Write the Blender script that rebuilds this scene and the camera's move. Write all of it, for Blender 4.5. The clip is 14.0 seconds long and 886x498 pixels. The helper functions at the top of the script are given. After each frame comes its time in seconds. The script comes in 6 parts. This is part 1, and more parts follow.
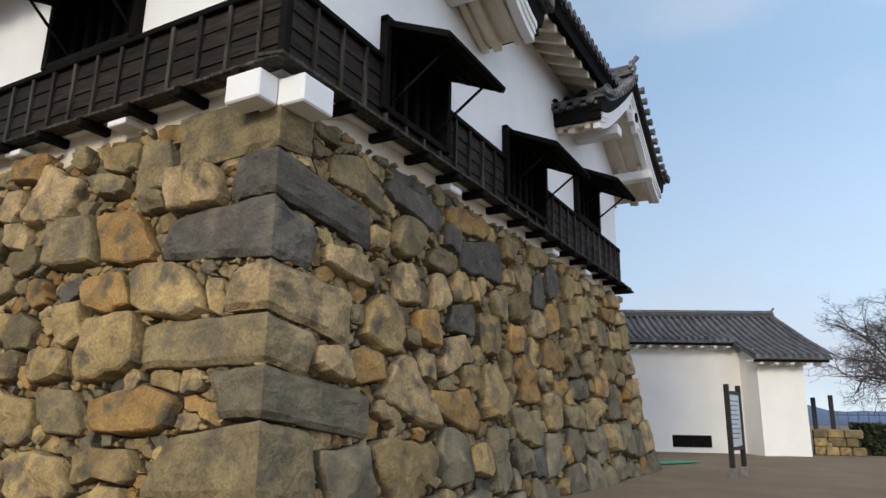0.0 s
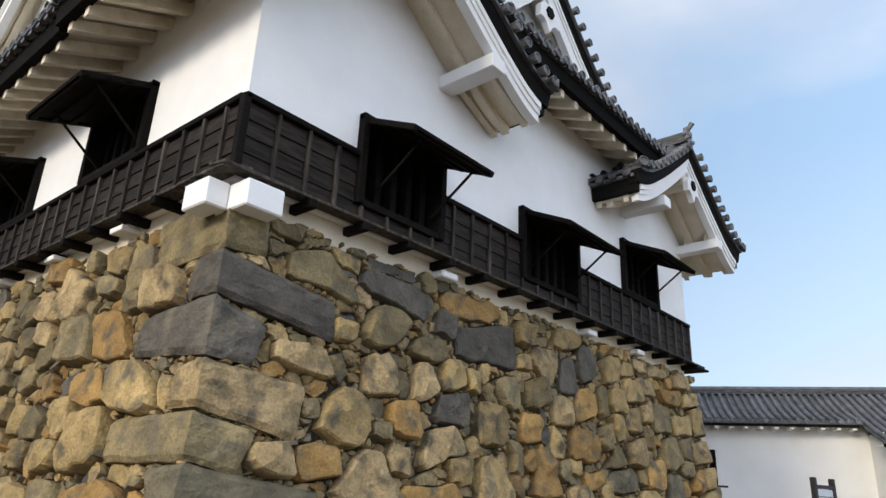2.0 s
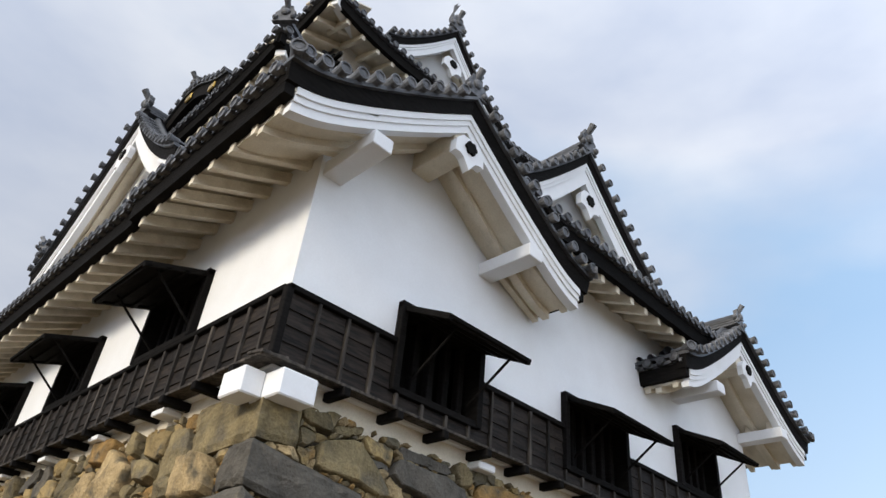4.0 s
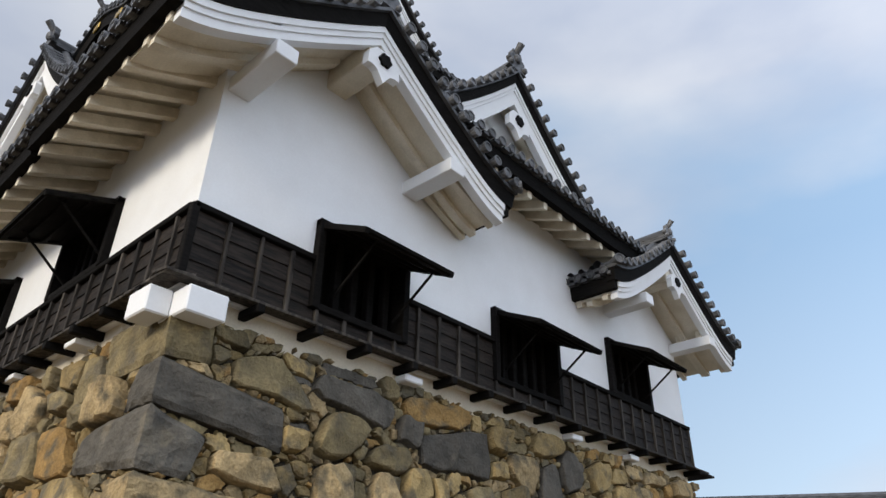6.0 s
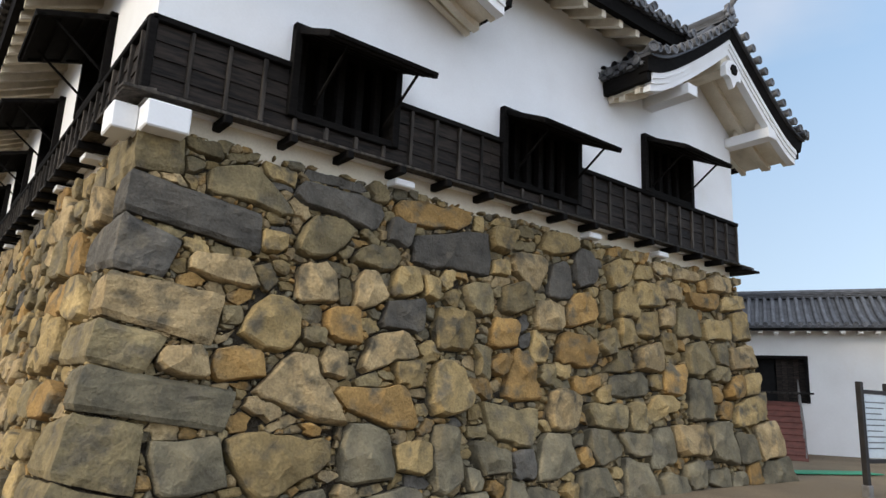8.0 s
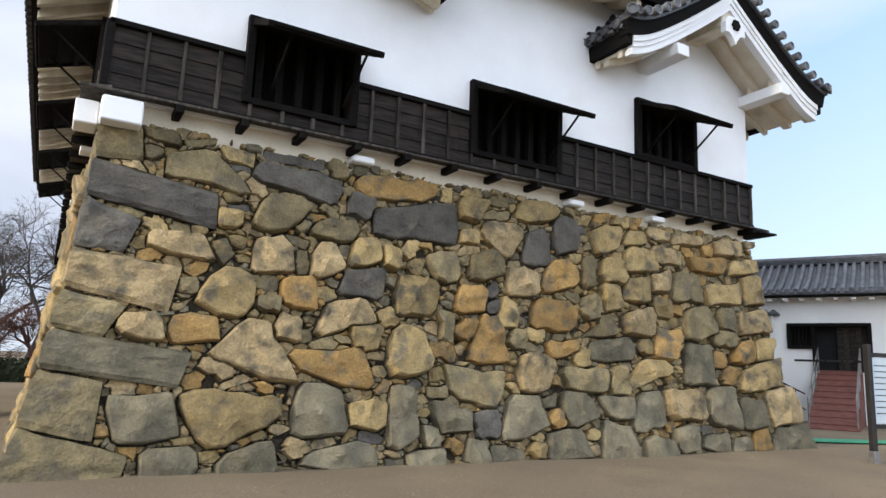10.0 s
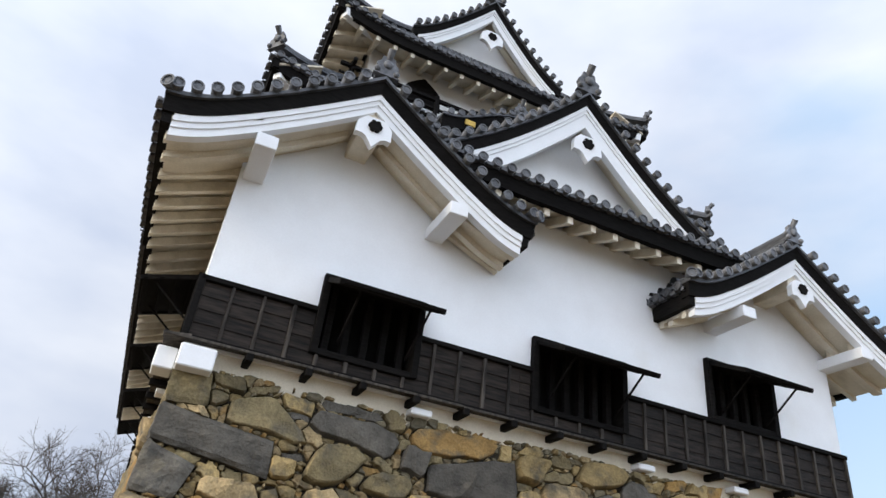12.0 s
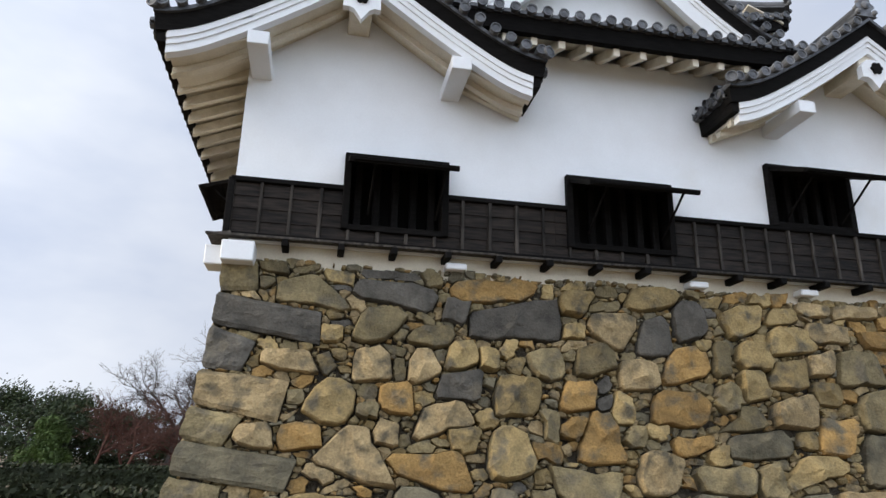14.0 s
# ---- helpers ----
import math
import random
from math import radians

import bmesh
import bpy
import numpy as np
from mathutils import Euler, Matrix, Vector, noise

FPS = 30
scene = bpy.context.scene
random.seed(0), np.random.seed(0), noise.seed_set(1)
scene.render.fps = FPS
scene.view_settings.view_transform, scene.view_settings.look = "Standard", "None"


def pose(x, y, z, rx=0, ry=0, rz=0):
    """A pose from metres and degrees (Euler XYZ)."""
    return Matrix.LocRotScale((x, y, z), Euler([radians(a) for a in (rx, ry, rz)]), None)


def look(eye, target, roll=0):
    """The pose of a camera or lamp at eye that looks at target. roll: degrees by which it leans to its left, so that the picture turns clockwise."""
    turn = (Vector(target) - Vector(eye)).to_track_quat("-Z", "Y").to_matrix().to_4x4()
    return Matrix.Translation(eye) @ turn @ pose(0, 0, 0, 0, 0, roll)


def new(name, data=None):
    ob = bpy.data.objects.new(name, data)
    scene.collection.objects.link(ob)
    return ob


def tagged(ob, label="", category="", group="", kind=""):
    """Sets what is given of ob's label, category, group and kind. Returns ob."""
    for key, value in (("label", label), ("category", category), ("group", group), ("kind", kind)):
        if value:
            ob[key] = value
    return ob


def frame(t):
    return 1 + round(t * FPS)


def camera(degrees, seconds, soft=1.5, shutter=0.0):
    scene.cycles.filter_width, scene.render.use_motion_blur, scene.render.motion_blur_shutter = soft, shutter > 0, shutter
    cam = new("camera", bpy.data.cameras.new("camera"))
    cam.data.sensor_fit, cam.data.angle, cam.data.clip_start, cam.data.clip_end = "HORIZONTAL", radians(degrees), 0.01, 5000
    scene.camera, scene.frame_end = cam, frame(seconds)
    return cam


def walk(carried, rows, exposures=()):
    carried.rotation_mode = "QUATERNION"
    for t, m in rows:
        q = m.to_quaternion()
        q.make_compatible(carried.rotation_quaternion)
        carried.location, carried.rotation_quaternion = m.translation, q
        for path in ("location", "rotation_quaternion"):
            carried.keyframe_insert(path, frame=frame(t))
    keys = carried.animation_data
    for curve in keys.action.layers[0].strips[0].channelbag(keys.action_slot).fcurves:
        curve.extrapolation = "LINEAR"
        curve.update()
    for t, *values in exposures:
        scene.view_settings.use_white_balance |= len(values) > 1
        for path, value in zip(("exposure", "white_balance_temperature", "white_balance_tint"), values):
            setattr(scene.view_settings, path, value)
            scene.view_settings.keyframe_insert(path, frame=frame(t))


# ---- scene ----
# ---------- camera ----------
cam = camera(66.4, 14.0)
PATH = [
    (0.0, (-4.809, -4.689, 1.252), (-2.864, -3.597, 1.809), 1.0),
    (0.5, (-4.542, -5.103, 1.257), (-2.625, -3.915, 1.711), 2.9),
    (1.0, (-4.234, -5.566, 1.341), (-2.431, -4.308, 2.015), 4.4),
    (1.5, (-3.941, -6.009, 1.381), (-2.179, -4.67, 2.007), 4.7),
    (2.0, (-3.677, -6.351, 1.54), (-2.04, -4.933, 2.317), 2.5),
    (2.5, (-3.581, -6.673, 1.599), (-2.035, -5.241, 2.518), 3.3),
    (3.0, (-3.635, -6.7, 1.714), (-2.269, -5.219, 2.824), 7.0),
    (3.2, (-3.641, -6.709, 1.733), (-2.328, -5.274, 2.96), 7.5),
    (5.5, (-3.461, -6.657, 1.638), (-2.109, -5.283, 2.893), 2.0),
    (6.0, (-3.036, -6.854, 1.446), (-1.559, -5.495, 2.569), 1.0),
    (6.5, (-2.612, -7.129, 1.332), (-0.953, -5.819, 2.238), -0.3),
    (7.0, (-2.21, -7.44, 1.285), (-0.605, -5.991, 2.067), 3.5),
    (7.5, (-1.855, -7.795, 1.428), (-0.448, -6.131, 2.164), 7.6),
    (7.7, (-1.833, -7.892, 1.544), (-0.386, -6.194, 2.102), 4.1),
    (10.0, (-0.273, -9.65, 1.413), (0.86, -7.688, 1.811), 2.3),
    (10.5, (-0.321, -9.673, 1.378), (0.682, -7.757, 2.161), 1.2),
    (11.0, (-0.344, -9.855, 1.539), (0.436, -8.056, 2.739), 4.5),
    (11.5, (-0.293, -9.896, 1.52), (0.437, -8.082, 2.731), 6.0),
    (12.0, (-0.06, -9.901, 1.489), (0.66, -8.048, 2.644), 7.3),
    (12.5, (0.296, -9.896, 1.482), (0.806, -7.932, 2.564), 4.9),
    (13.0, (0.779, -10.166, 1.466), (1.197, -8.102, 2.391), 4.7),
    (13.5, (1.272, -10.444, 1.571), (1.62, -8.3, 2.324), 2.9),
    (14.0, (1.616, -10.697, 1.444), (2.002, -8.54, 2.144), 1.4),
]
EXPOSURES = [(0.0, -0.34), (1.0, -0.22), (2.0, -0.03), (3.0, 0.0), (5.5, -0.15), (6.5, -0.24), (7.5, -0.15), (10.0, 0.45), (11.0, 0.45), (12.5, 0.2), (14.0, 0.15)]

walk(cam, [(t, look(eye, target, lean)) for t, eye, target, lean in PATH], EXPOSURES)

# ---------- light ----------
SUN_AZ, SUN_EL = 266.0, 22.0        # degrees clockwise from +y; above the horizon
world = bpy.data.worlds.new("sky")
scene.world = world
world.use_nodes = True
wn, wl = world.node_tree.nodes, world.node_tree.links
wn.clear()
w_out = wn.new("ShaderNodeOutputWorld")
w_bg = wn.new("ShaderNodeBackground")
w_sky = wn.new("ShaderNodeTexSky")
w_sky.sky_type = 'NISHITA'
w_sky.sun_disc = False
w_sky.sun_elevation, w_sky.sun_rotation = radians(SUN_EL), radians(SUN_AZ)
w_sky.air_density, w_sky.dust_density, w_sky.ozone_density = 0.9, 0.15, 2.2
w_tc = wn.new("ShaderNodeTexCoord")
w_map = wn.new("ShaderNodeMapping")
w_map.inputs["Scale"].default_value = (1.0, 1.0, 2.2)
w_noise = wn.new("ShaderNodeTexNoise")
w_noise.inputs["Scale"].default_value = 1.6
w_noise.inputs["Detail"].default_value = 7.0
w_noise.inputs["Roughness"].default_value = 0.46
w_sep = wn.new("ShaderNodeSeparateXYZ")
w_bias = wn.new("ShaderNodeMath"); w_bias.operation = 'MULTIPLY_ADD'
w_bias.inputs[1].default_value, w_bias.inputs[2].default_value = -0.22, 0.12
w_up = wn.new("ShaderNodeMath"); w_up.operation = 'MULTIPLY_ADD'
w_up.inputs[1].default_value = 0.42
w_sum = wn.new("ShaderNodeMath"); w_sum.operation = 'ADD'
w_ramp = wn.new("ShaderNodeValToRGB")
w_ramp.color_ramp.elements[0].position, w_ramp.color_ramp.elements[1].position = 0.50, 0.74
w_tone = wn.new("ShaderNodeValToRGB")
w_tone.color_ramp.elements[0].position, w_tone.color_ramp.elements[1].position = 0.36, 0.66
w_tone.color_ramp.elements[0].color, w_tone.color_ramp.elements[1].color = (4.8, 5.4, 6.7, 1), (6.7, 7.1, 7.9, 1)
w_noise2 = wn.new("ShaderNodeTexNoise")
w_noise2.inputs["Scale"].default_value = 2.6
w_noise2.inputs["Detail"].default_value = 5.0
w_mix = wn.new("ShaderNodeMix"); w_mix.data_type = 'RGBA'
wl.new(w_tc.outputs["Generated"], w_map.inputs["Vector"])
wl.new(w_map.outputs["Vector"], w_noise.inputs["Vector"])
wl.new(w_map.outputs["Vector"], w_noise2.inputs["Vector"])
wl.new(w_tc.outputs["Generated"], w_sep.inputs["Vector"])
wl.new(w_sep.outputs["X"], w_bias.inputs[0])
wl.new(w_sep.outputs["Z"], w_up.inputs[0])
wl.new(w_bias.outputs[0], w_up.inputs[2])
wl.new(w_up.outputs[0], w_sum.inputs[0])
wl.new(w_noise.outputs["Fac"], w_sum.inputs[1])
wl.new(w_sum.outputs[0], w_ramp.inputs["Fac"])
wl.new(w_noise2.outputs["Fac"], w_tone.inputs["Fac"])
wl.new(w_ramp.outputs["Color"], w_mix.inputs["Factor"])
w_tint = wn.new("ShaderNodeMix"); w_tint.data_type, w_tint.blend_type = 'RGBA', 'MULTIPLY'
w_tint.inputs["Factor"].default_value, w_tint.inputs["B"].default_value = 1.0, (0.95, 1.08, 1.14, 1)
wl.new(w_sky.outputs["Color"], w_tint.inputs["A"])
w_haze = wn.new("ShaderNodeMix"); w_haze.data_type = 'RGBA'
w_haze.inputs["Factor"].default_value, w_haze.inputs["B"].default_value = 0.62, (4.8, 6.8, 9.2, 1)
wl.new(w_tint.outputs["Result"], w_haze.inputs["A"])
w_pale = wn.new("ShaderNodeMix"); w_pale.data_type = 'RGBA'
w_pale.inputs["B"].default_value = (8.3, 9.0, 9.6, 1)
w_low = wn.new("ShaderNodeMapRange")
w_low.inputs["From Min"].default_value, w_low.inputs["From Max"].default_value = 0.0, 0.45
w_low.inputs["To Min"].default_value, w_low.inputs["To Max"].default_value = 0.55, 0.0
wl.new(w_sep.outputs["Z"], w_low.inputs["Value"])
wl.new(w_low.outputs["Result"], w_pale.inputs["Factor"])
wl.new(w_haze.outputs["Result"], w_pale.inputs["A"])
wl.new(w_pale.outputs["Result"], w_mix.inputs["A"])
wl.new(w_tone.outputs["Color"], w_mix.inputs["B"])
w_glow = wn.new("ShaderNodeMath"); w_glow.operation = 'MULTIPLY_ADD'
w_glow.inputs[1].default_value, w_glow.inputs[2].default_value = -0.55, 1.18
w_scale = wn.new("ShaderNodeVectorMath"); w_scale.operation = 'SCALE'
w_side = wn.new("ShaderNodeMath"); w_side.operation = 'MULTIPLY_ADD'
w_side.inputs[1].default_value = -0.26
wl.new(w_sep.outputs["X"], w_side.inputs[0])
wl.new(w_glow.outputs[0], w_side.inputs[2])
wl.new(w_sep.outputs["Y"], w_glow.inputs[0])
wl.new(w_mix.outputs["Result"], w_scale.inputs[0])
wl.new(w_side.outputs[0], w_scale.inputs["Scale"])
wl.new(w_scale.outputs[0], w_bg.inputs["Color"])
w_bg.inputs["Strength"].default_value = 0.15
wl.new(w_bg.outputs[0], w_out.inputs[0])

sun = new("sun", bpy.data.lights.new("sun", 'SUN'))
sun.data.energy, sun.data.angle, sun.data.color = 2.7, radians(14), (1.0, 0.89, 0.72)
_a, _e = radians(SUN_AZ), radians(SUN_EL)
sun_from = Vector((math.sin(_a) * math.cos(_e), math.cos(_a) * math.cos(_e), math.sin(_e)))
sun.matrix_world = look(sun_from * 80, (0, 0, 0))


# ---------- materials ----------
def material(name, base, dark, rough=0.8, scale=6.0, fine=60.0, bump=0.3, bump_dist=0.01, vary=0.0, stretch=(1, 1, 1), metal=0.0, spec=0.3, stain=None, stain_scale=0.7, stain_at=(0.55, 0.75), grain=0.35, fine_bump=1.0, crunch=0.5):
    """base and dark are mixed by noise at two scales; vary shifts the value from object to object."""
    m = bpy.data.materials.new(name)
    m.use_nodes = True
    n, l = m.node_tree.nodes, m.node_tree.links
    b = n["Principled BSDF"]
    tc, mp = n.new("ShaderNodeTexCoord"), n.new("ShaderNodeMapping")
    mp.inputs["Scale"].default_value = stretch
    if vary:
        ri, rs, ra = n.new("ShaderNodeObjectInfo"), n.new("ShaderNodeMath"), n.new("ShaderNodeVectorMath")
        rs.operation, ra.operation = 'MULTIPLY', 'ADD'
        rs.inputs[1].default_value = 71.0
        l.new(ri.outputs["Random"], rs.inputs[0])
        l.new(tc.outputs["Object"], ra.inputs[0])
        l.new(rs.outputs[0], ra.inputs[1])
        l.new(ra.outputs[0], mp.inputs["Vector"])
    else:
        l.new(tc.outputs["Object"], mp.inputs["Vector"])
    n1, n2 = n.new("ShaderNodeTexNoise"), n.new("ShaderNodeTexNoise")
    n1.inputs["Scale"].default_value, n1.inputs["Detail"].default_value = scale, 6
    n2.inputs["Scale"].default_value, n2.inputs["Detail"].default_value = fine, 4
    n1.inputs["Roughness"].default_value = crunch
    for q in (n1, n2):
        l.new(mp.outputs["Vector"], q.inputs["Vector"])
    r1 = n.new("ShaderNodeValToRGB")
    r1.color_ramp.elements[0].position, r1.color_ramp.elements[1].position = 0.32, 0.68
    r1.color_ramp.elements[0].color, r1.color_ramp.elements[1].color = (*dark, 1), (*base, 1)
    l.new(n1.outputs["Fac"], r1.inputs["Fac"])
    colour = r1.outputs["Color"]
    if stain:
        n3, r3, mx = n.new("ShaderNodeTexNoise"), n.new("ShaderNodeValToRGB"), n.new("ShaderNodeMix")
        n3.inputs["Scale"].default_value, n3.inputs["Detail"].default_value = stain_scale, 5
        l.new(mp.outputs["Vector"], n3.inputs["Vector"])
        r3.color_ramp.elements[0].position, r3.color_ramp.elements[1].position = stain_at
        l.new(n3.outputs["Fac"], r3.inputs["Fac"])
        mx.data_type = 'RGBA'
        mx.inputs["B"].default_value = (*stain, 1)
        l.new(r3.outputs["Color"], mx.inputs["Factor"])
        l.new(colour, mx.inputs["A"])
        colour = mx.outputs["Result"]
    hsv = n.new("ShaderNodeHueSaturation")
    l.new(colour, hsv.inputs["Color"])
    ma = n.new("ShaderNodeMath"); ma.operation = 'MULTIPLY_ADD'
    ma.inputs[1].default_value, ma.inputs[2].default_value = grain, 1 - grain / 2
    l.new(n2.outputs["Fac"], ma.inputs[0])
    value = ma.outputs[0]
    if vary:
        oi, mv, ml = n.new("ShaderNodeObjectInfo"), n.new("ShaderNodeMath"), n.new("ShaderNodeMath")
        mv.operation, ml.operation = 'MULTIPLY_ADD', 'MULTIPLY'
        mv.inputs[1].default_value, mv.inputs[2].default_value = 2 * vary, 1 - vary
        l.new(oi.outputs["Random"], mv.inputs[0])
        l.new(mv.outputs[0], ml.inputs[0])
        l.new(value, ml.inputs[1])
        value = ml.outputs[0]
    l.new(value, hsv.inputs["Value"])
    l.new(hsv.outputs["Color"], b.inputs["Base Color"])
    b.inputs["Roughness"].default_value, b.inputs["Metallic"].default_value = rough, metal
    b.inputs["Specular IOR Level"].default_value = spec
    ad = n.new("ShaderNodeMath"); ad.operation = 'MULTIPLY_ADD'
    ad.inputs[1].default_value = 2.0
    l.new(n1.outputs["Fac"], ad.inputs[0])
    fb = n.new("ShaderNodeMath"); fb.operation = 'MULTIPLY'
    fb.inputs[1].default_value = fine_bump
    l.new(n2.outputs["Fac"], fb.inputs[0])
    l.new(fb.outputs[0], ad.inputs[2])
    bp = n.new("ShaderNodeBump")
    bp.inputs["Strength"].default_value, bp.inputs["Distance"].default_value = bump, bump_dist
    l.new(ad.outputs[0], bp.inputs["Height"])
    l.new(bp.outputs["Normal"], b.inputs["Normal"])
    return m


PLASTER = material("white_plaster", (0.81, 0.82, 0.83), (0.765, 0.77, 0.775), 0.75, 1.4, 30, 0.05, 0.004, grain=0.08, stain=(0.69, 0.67, 0.62), stain_scale=0.55, stain_at=(0.60, 0.86))
# aged cream plaster with stains; on the wall foot its tone also carries shade
PLASTER_CREAM = material("cream_plaster", (0.72, 0.66, 0.54), (0.60, 0.53, 0.41), 0.8, 2.0, 35, 0.2, 0.01, stain=(0.42, 0.37, 0.27), stain_scale=1.6, stain_at=(0.58, 0.82))
BLACK_WOOD = material("black_stained_wood", (0.0105, 0.0095, 0.009), (0.005, 0.0046, 0.0043), 0.85, 5, 40, 0.4, 0.006, 0.25, (1, 1, 6), spec=0.07)
BOARD_WOOD = material("weathered_dark_boards", (0.030, 0.0225, 0.0175), (0.0055, 0.0048, 0.0043), 0.75, 3.0, 26, 0.5, 0.008, 0.35, (1, 1, 9), spec=0.2)
BATTEN_WOOD = material("grey_weathered_batten", (0.070, 0.060, 0.050), (0.010, 0.0085, 0.0075), 0.75, 2.2, 30, 0.5, 0.006, 0.55, (6, 6, 1), spec=0.2)
TILE = material("grey_roof_tile", (0.085, 0.089, 0.098), (0.028, 0.030, 0.034), 0.5, 3.0, 22, 0.35, 0.006, 0.25, spec=0.45)
TILE_END = material("grey_eave_tile", (0.150, 0.155, 0.165), (0.050, 0.052, 0.058), 0.55, 8.0, 40, 0.4, 0.005, 0.3, spec=0.4)
TILE_FAR = material("grey_far_tile", (0.105, 0.11, 0.12), (0.040, 0.042, 0.047), 0.55, 2.5, 14, 0.3, 0.01, 0.2, spec=0.4)
STONE_TAN = material("tan_stone", (0.362, 0.263, 0.117), (0.190, 0.138, 0.062), 0.9, 2.6, 30, 1.0, 0.050, 0.30, stain=(0.105, 0.088, 0.058), stain_scale=3.4, stain_at=(0.50, 0.67), grain=1.0, fine_bump=0.3, crunch=0.60)
STONE_OCHRE = material("ochre_stone", (0.360, 0.222, 0.078), (0.205, 0.124, 0.044), 0.9, 2.8, 30, 1.0, 0.050, 0.24, stain=(0.105, 0.088, 0.058), stain_scale=3.4, stain_at=(0.50, 0.67), grain=1.0, fine_bump=0.3, crunch=0.60)
STONE_PALE = material("pale_tan_stone", (0.430, 0.318, 0.164), (0.225, 0.165, 0.086), 0.9, 3.0, 30, 1.0, 0.050, 0.22, stain=(0.105, 0.088, 0.058), stain_scale=3.4, stain_at=(0.50, 0.67), grain=1.0, fine_bump=0.3, crunch=0.60)
STONE_GREY = material("dark_grey_stone", (0.122, 0.110, 0.090), (0.055, 0.050, 0.042), 0.88, 3.2, 30, 1.0, 0.050, 0.22, stain=(0.20, 0.165, 0.11), stain_scale=2.0, stain_at=(0.60, 0.82), grain=0.75, fine_bump=0.3, crunch=0.60)
STONE_MOSS = material("grey_brown_stone", (0.238, 0.186, 0.094), (0.096, 0.078, 0.044), 0.9, 2.6, 30, 1.0, 0.050, 0.28, stain=(0.105, 0.088, 0.058), stain_scale=3.4, stain_at=(0.50, 0.67), grain=1.0, fine_bump=0.3, crunch=0.60)
STONE_MID = material("mid_grey_stone", (0.212, 0.181, 0.114), (0.086, 0.075, 0.050), 0.9, 2.6, 30, 1.0, 0.050, 0.26, stain=(0.10, 0.088, 0.064), stain_scale=3.0, stain_at=(0.52, 0.75), grain=0.75, fine_bump=0.3, crunch=0.60)
STONE_BACK = material("packed_rubble", (0.06, 0.047, 0.030), (0.02, 0.017, 0.012), 0.95, 9, 40, 1.0, 0.04)
EARTH = material("sandy_earth", (0.190, 0.144, 0.090), (0.138, 0.106, 0.068), 0.95, 0.9, 38, 0.8, 0.015, stain=(0.115, 0.092, 0.062), stain_scale=0.45, stain_at=(0.48, 0.8), grain=1.1)
GOLD = material("gilt_metal", (0.50, 0.34, 0.09), (0.30, 0.20, 0.05), 0.35, 20, 60, 0.1, 0.002, metal=0.9)
# near-black albedo that puts the gloom of unlit rooms into the colour
SHADE_BLACK = material("interior_shade_black", (0.008, 0.008, 0.008), (0.005, 0.005, 0.005), 0.95, 4, 20, 0.0)


# ---------- helpers for meshes ----------
def link(name, bm, mat, parent=None, label="", smooth=False):
    me = bpy.data.meshes.new(name)
    bmesh.ops.recalc_face_normals(bm, faces=bm.faces)
    bm.to_mesh(me)
    bm.free()
    me.materials.append(mat)
    if smooth:
        me.polygons.foreach_set("use_smooth", [True] * len(me.polygons))
    ob = new(name, me)
    if parent:
        ob.parent = parent
    if label:
        ob["label"] = label
    return ob


def part(name, bm, mat, parent, label="", smooth=False):
    return link(name, bm, mat, parent, label, smooth)


def raw(name, verts, faces, mat, parent=None, label="", smooth=False):
    me = bpy.data.meshes.new(name)
    me.from_pydata([tuple(v) for v in verts], [], faces)
    me.materials.append(mat)
    if smooth:
        me.polygons.foreach_set("use_smooth", [True] * len(me.polygons))
    me.update()
    ob = new(name, me)
    if parent:
        ob.parent = parent
    if label:
        ob["label"] = label
    return ob


def share(name, me, parent, m, label=""):
    ob = new(name, me)
    ob.parent = parent
    ob.matrix_basis = m
    if label:
        ob["label"] = label
    return ob


def empty(name, label, category, kind="", group=""):
    return tagged(new(name), label, category, group, kind)


def add_box(bm, x0, x1, y0, y1, z0, z1, bevel=0.0, m=None):
    r = bmesh.ops.create_cube(bm, size=1.0)
    vs = r["verts"]
    bmesh.ops.scale(bm, vec=(x1 - x0, y1 - y0, z1 - z0), verts=vs)
    bmesh.ops.translate(bm, vec=((x0 + x1) / 2, (y0 + y1) / 2, (z0 + z1) / 2), verts=vs)
    if m is not None:
        bmesh.ops.transform(bm, matrix=m, verts=vs)
    if bevel:
        es = list({e for v in vs for e in v.link_edges})
        bmesh.ops.bevel(bm, geom=es, offset=bevel, segments=1, affect='EDGES')
    return vs


def box(x0, x1, y0, y1, z0, z1, bevel=0.0, m=None):
    bm = bmesh.new()
    add_box(bm, x0, x1, y0, y1, z0, z1, bevel, m)
    return bm


def beam(a, b, w, h, bevel=0.008):
    """A square bar from a to b, w wide and h high."""
    a, b = Vector(a), Vector(b)
    d = b - a
    q = d.to_track_quat('Y', 'Z').to_matrix().to_4x4()
    return box(-w / 2, w / 2, 0, d.length, -h / 2, h / 2, bevel, Matrix.Translation(a) @ q)


def strip(pts_a, pts_b, depth):
    """A closed bar between two polylines of equal length, thickened by the vector depth."""
    bm = bmesh.new()
    d = Vector(depth)
    rows = [[bm.verts.new(p) for p in pts_a], [bm.verts.new(p) for p in pts_b],
            [bm.verts.new(Vector(p) + d) for p in pts_b], [bm.verts.new(Vector(p) + d) for p in pts_a]]
    n = len(pts_a)
    for i in range(n - 1):
        for j in range(4):
            k = (j + 1) % 4
            bm.faces.new((rows[j][i], rows[j][i + 1], rows[k][i + 1], rows[k][i]))
    bm.faces.new([rows[j][0] for j in range(4)])
    bm.faces.new([rows[j][-1] for j in range(3, -1, -1)])
    return bm


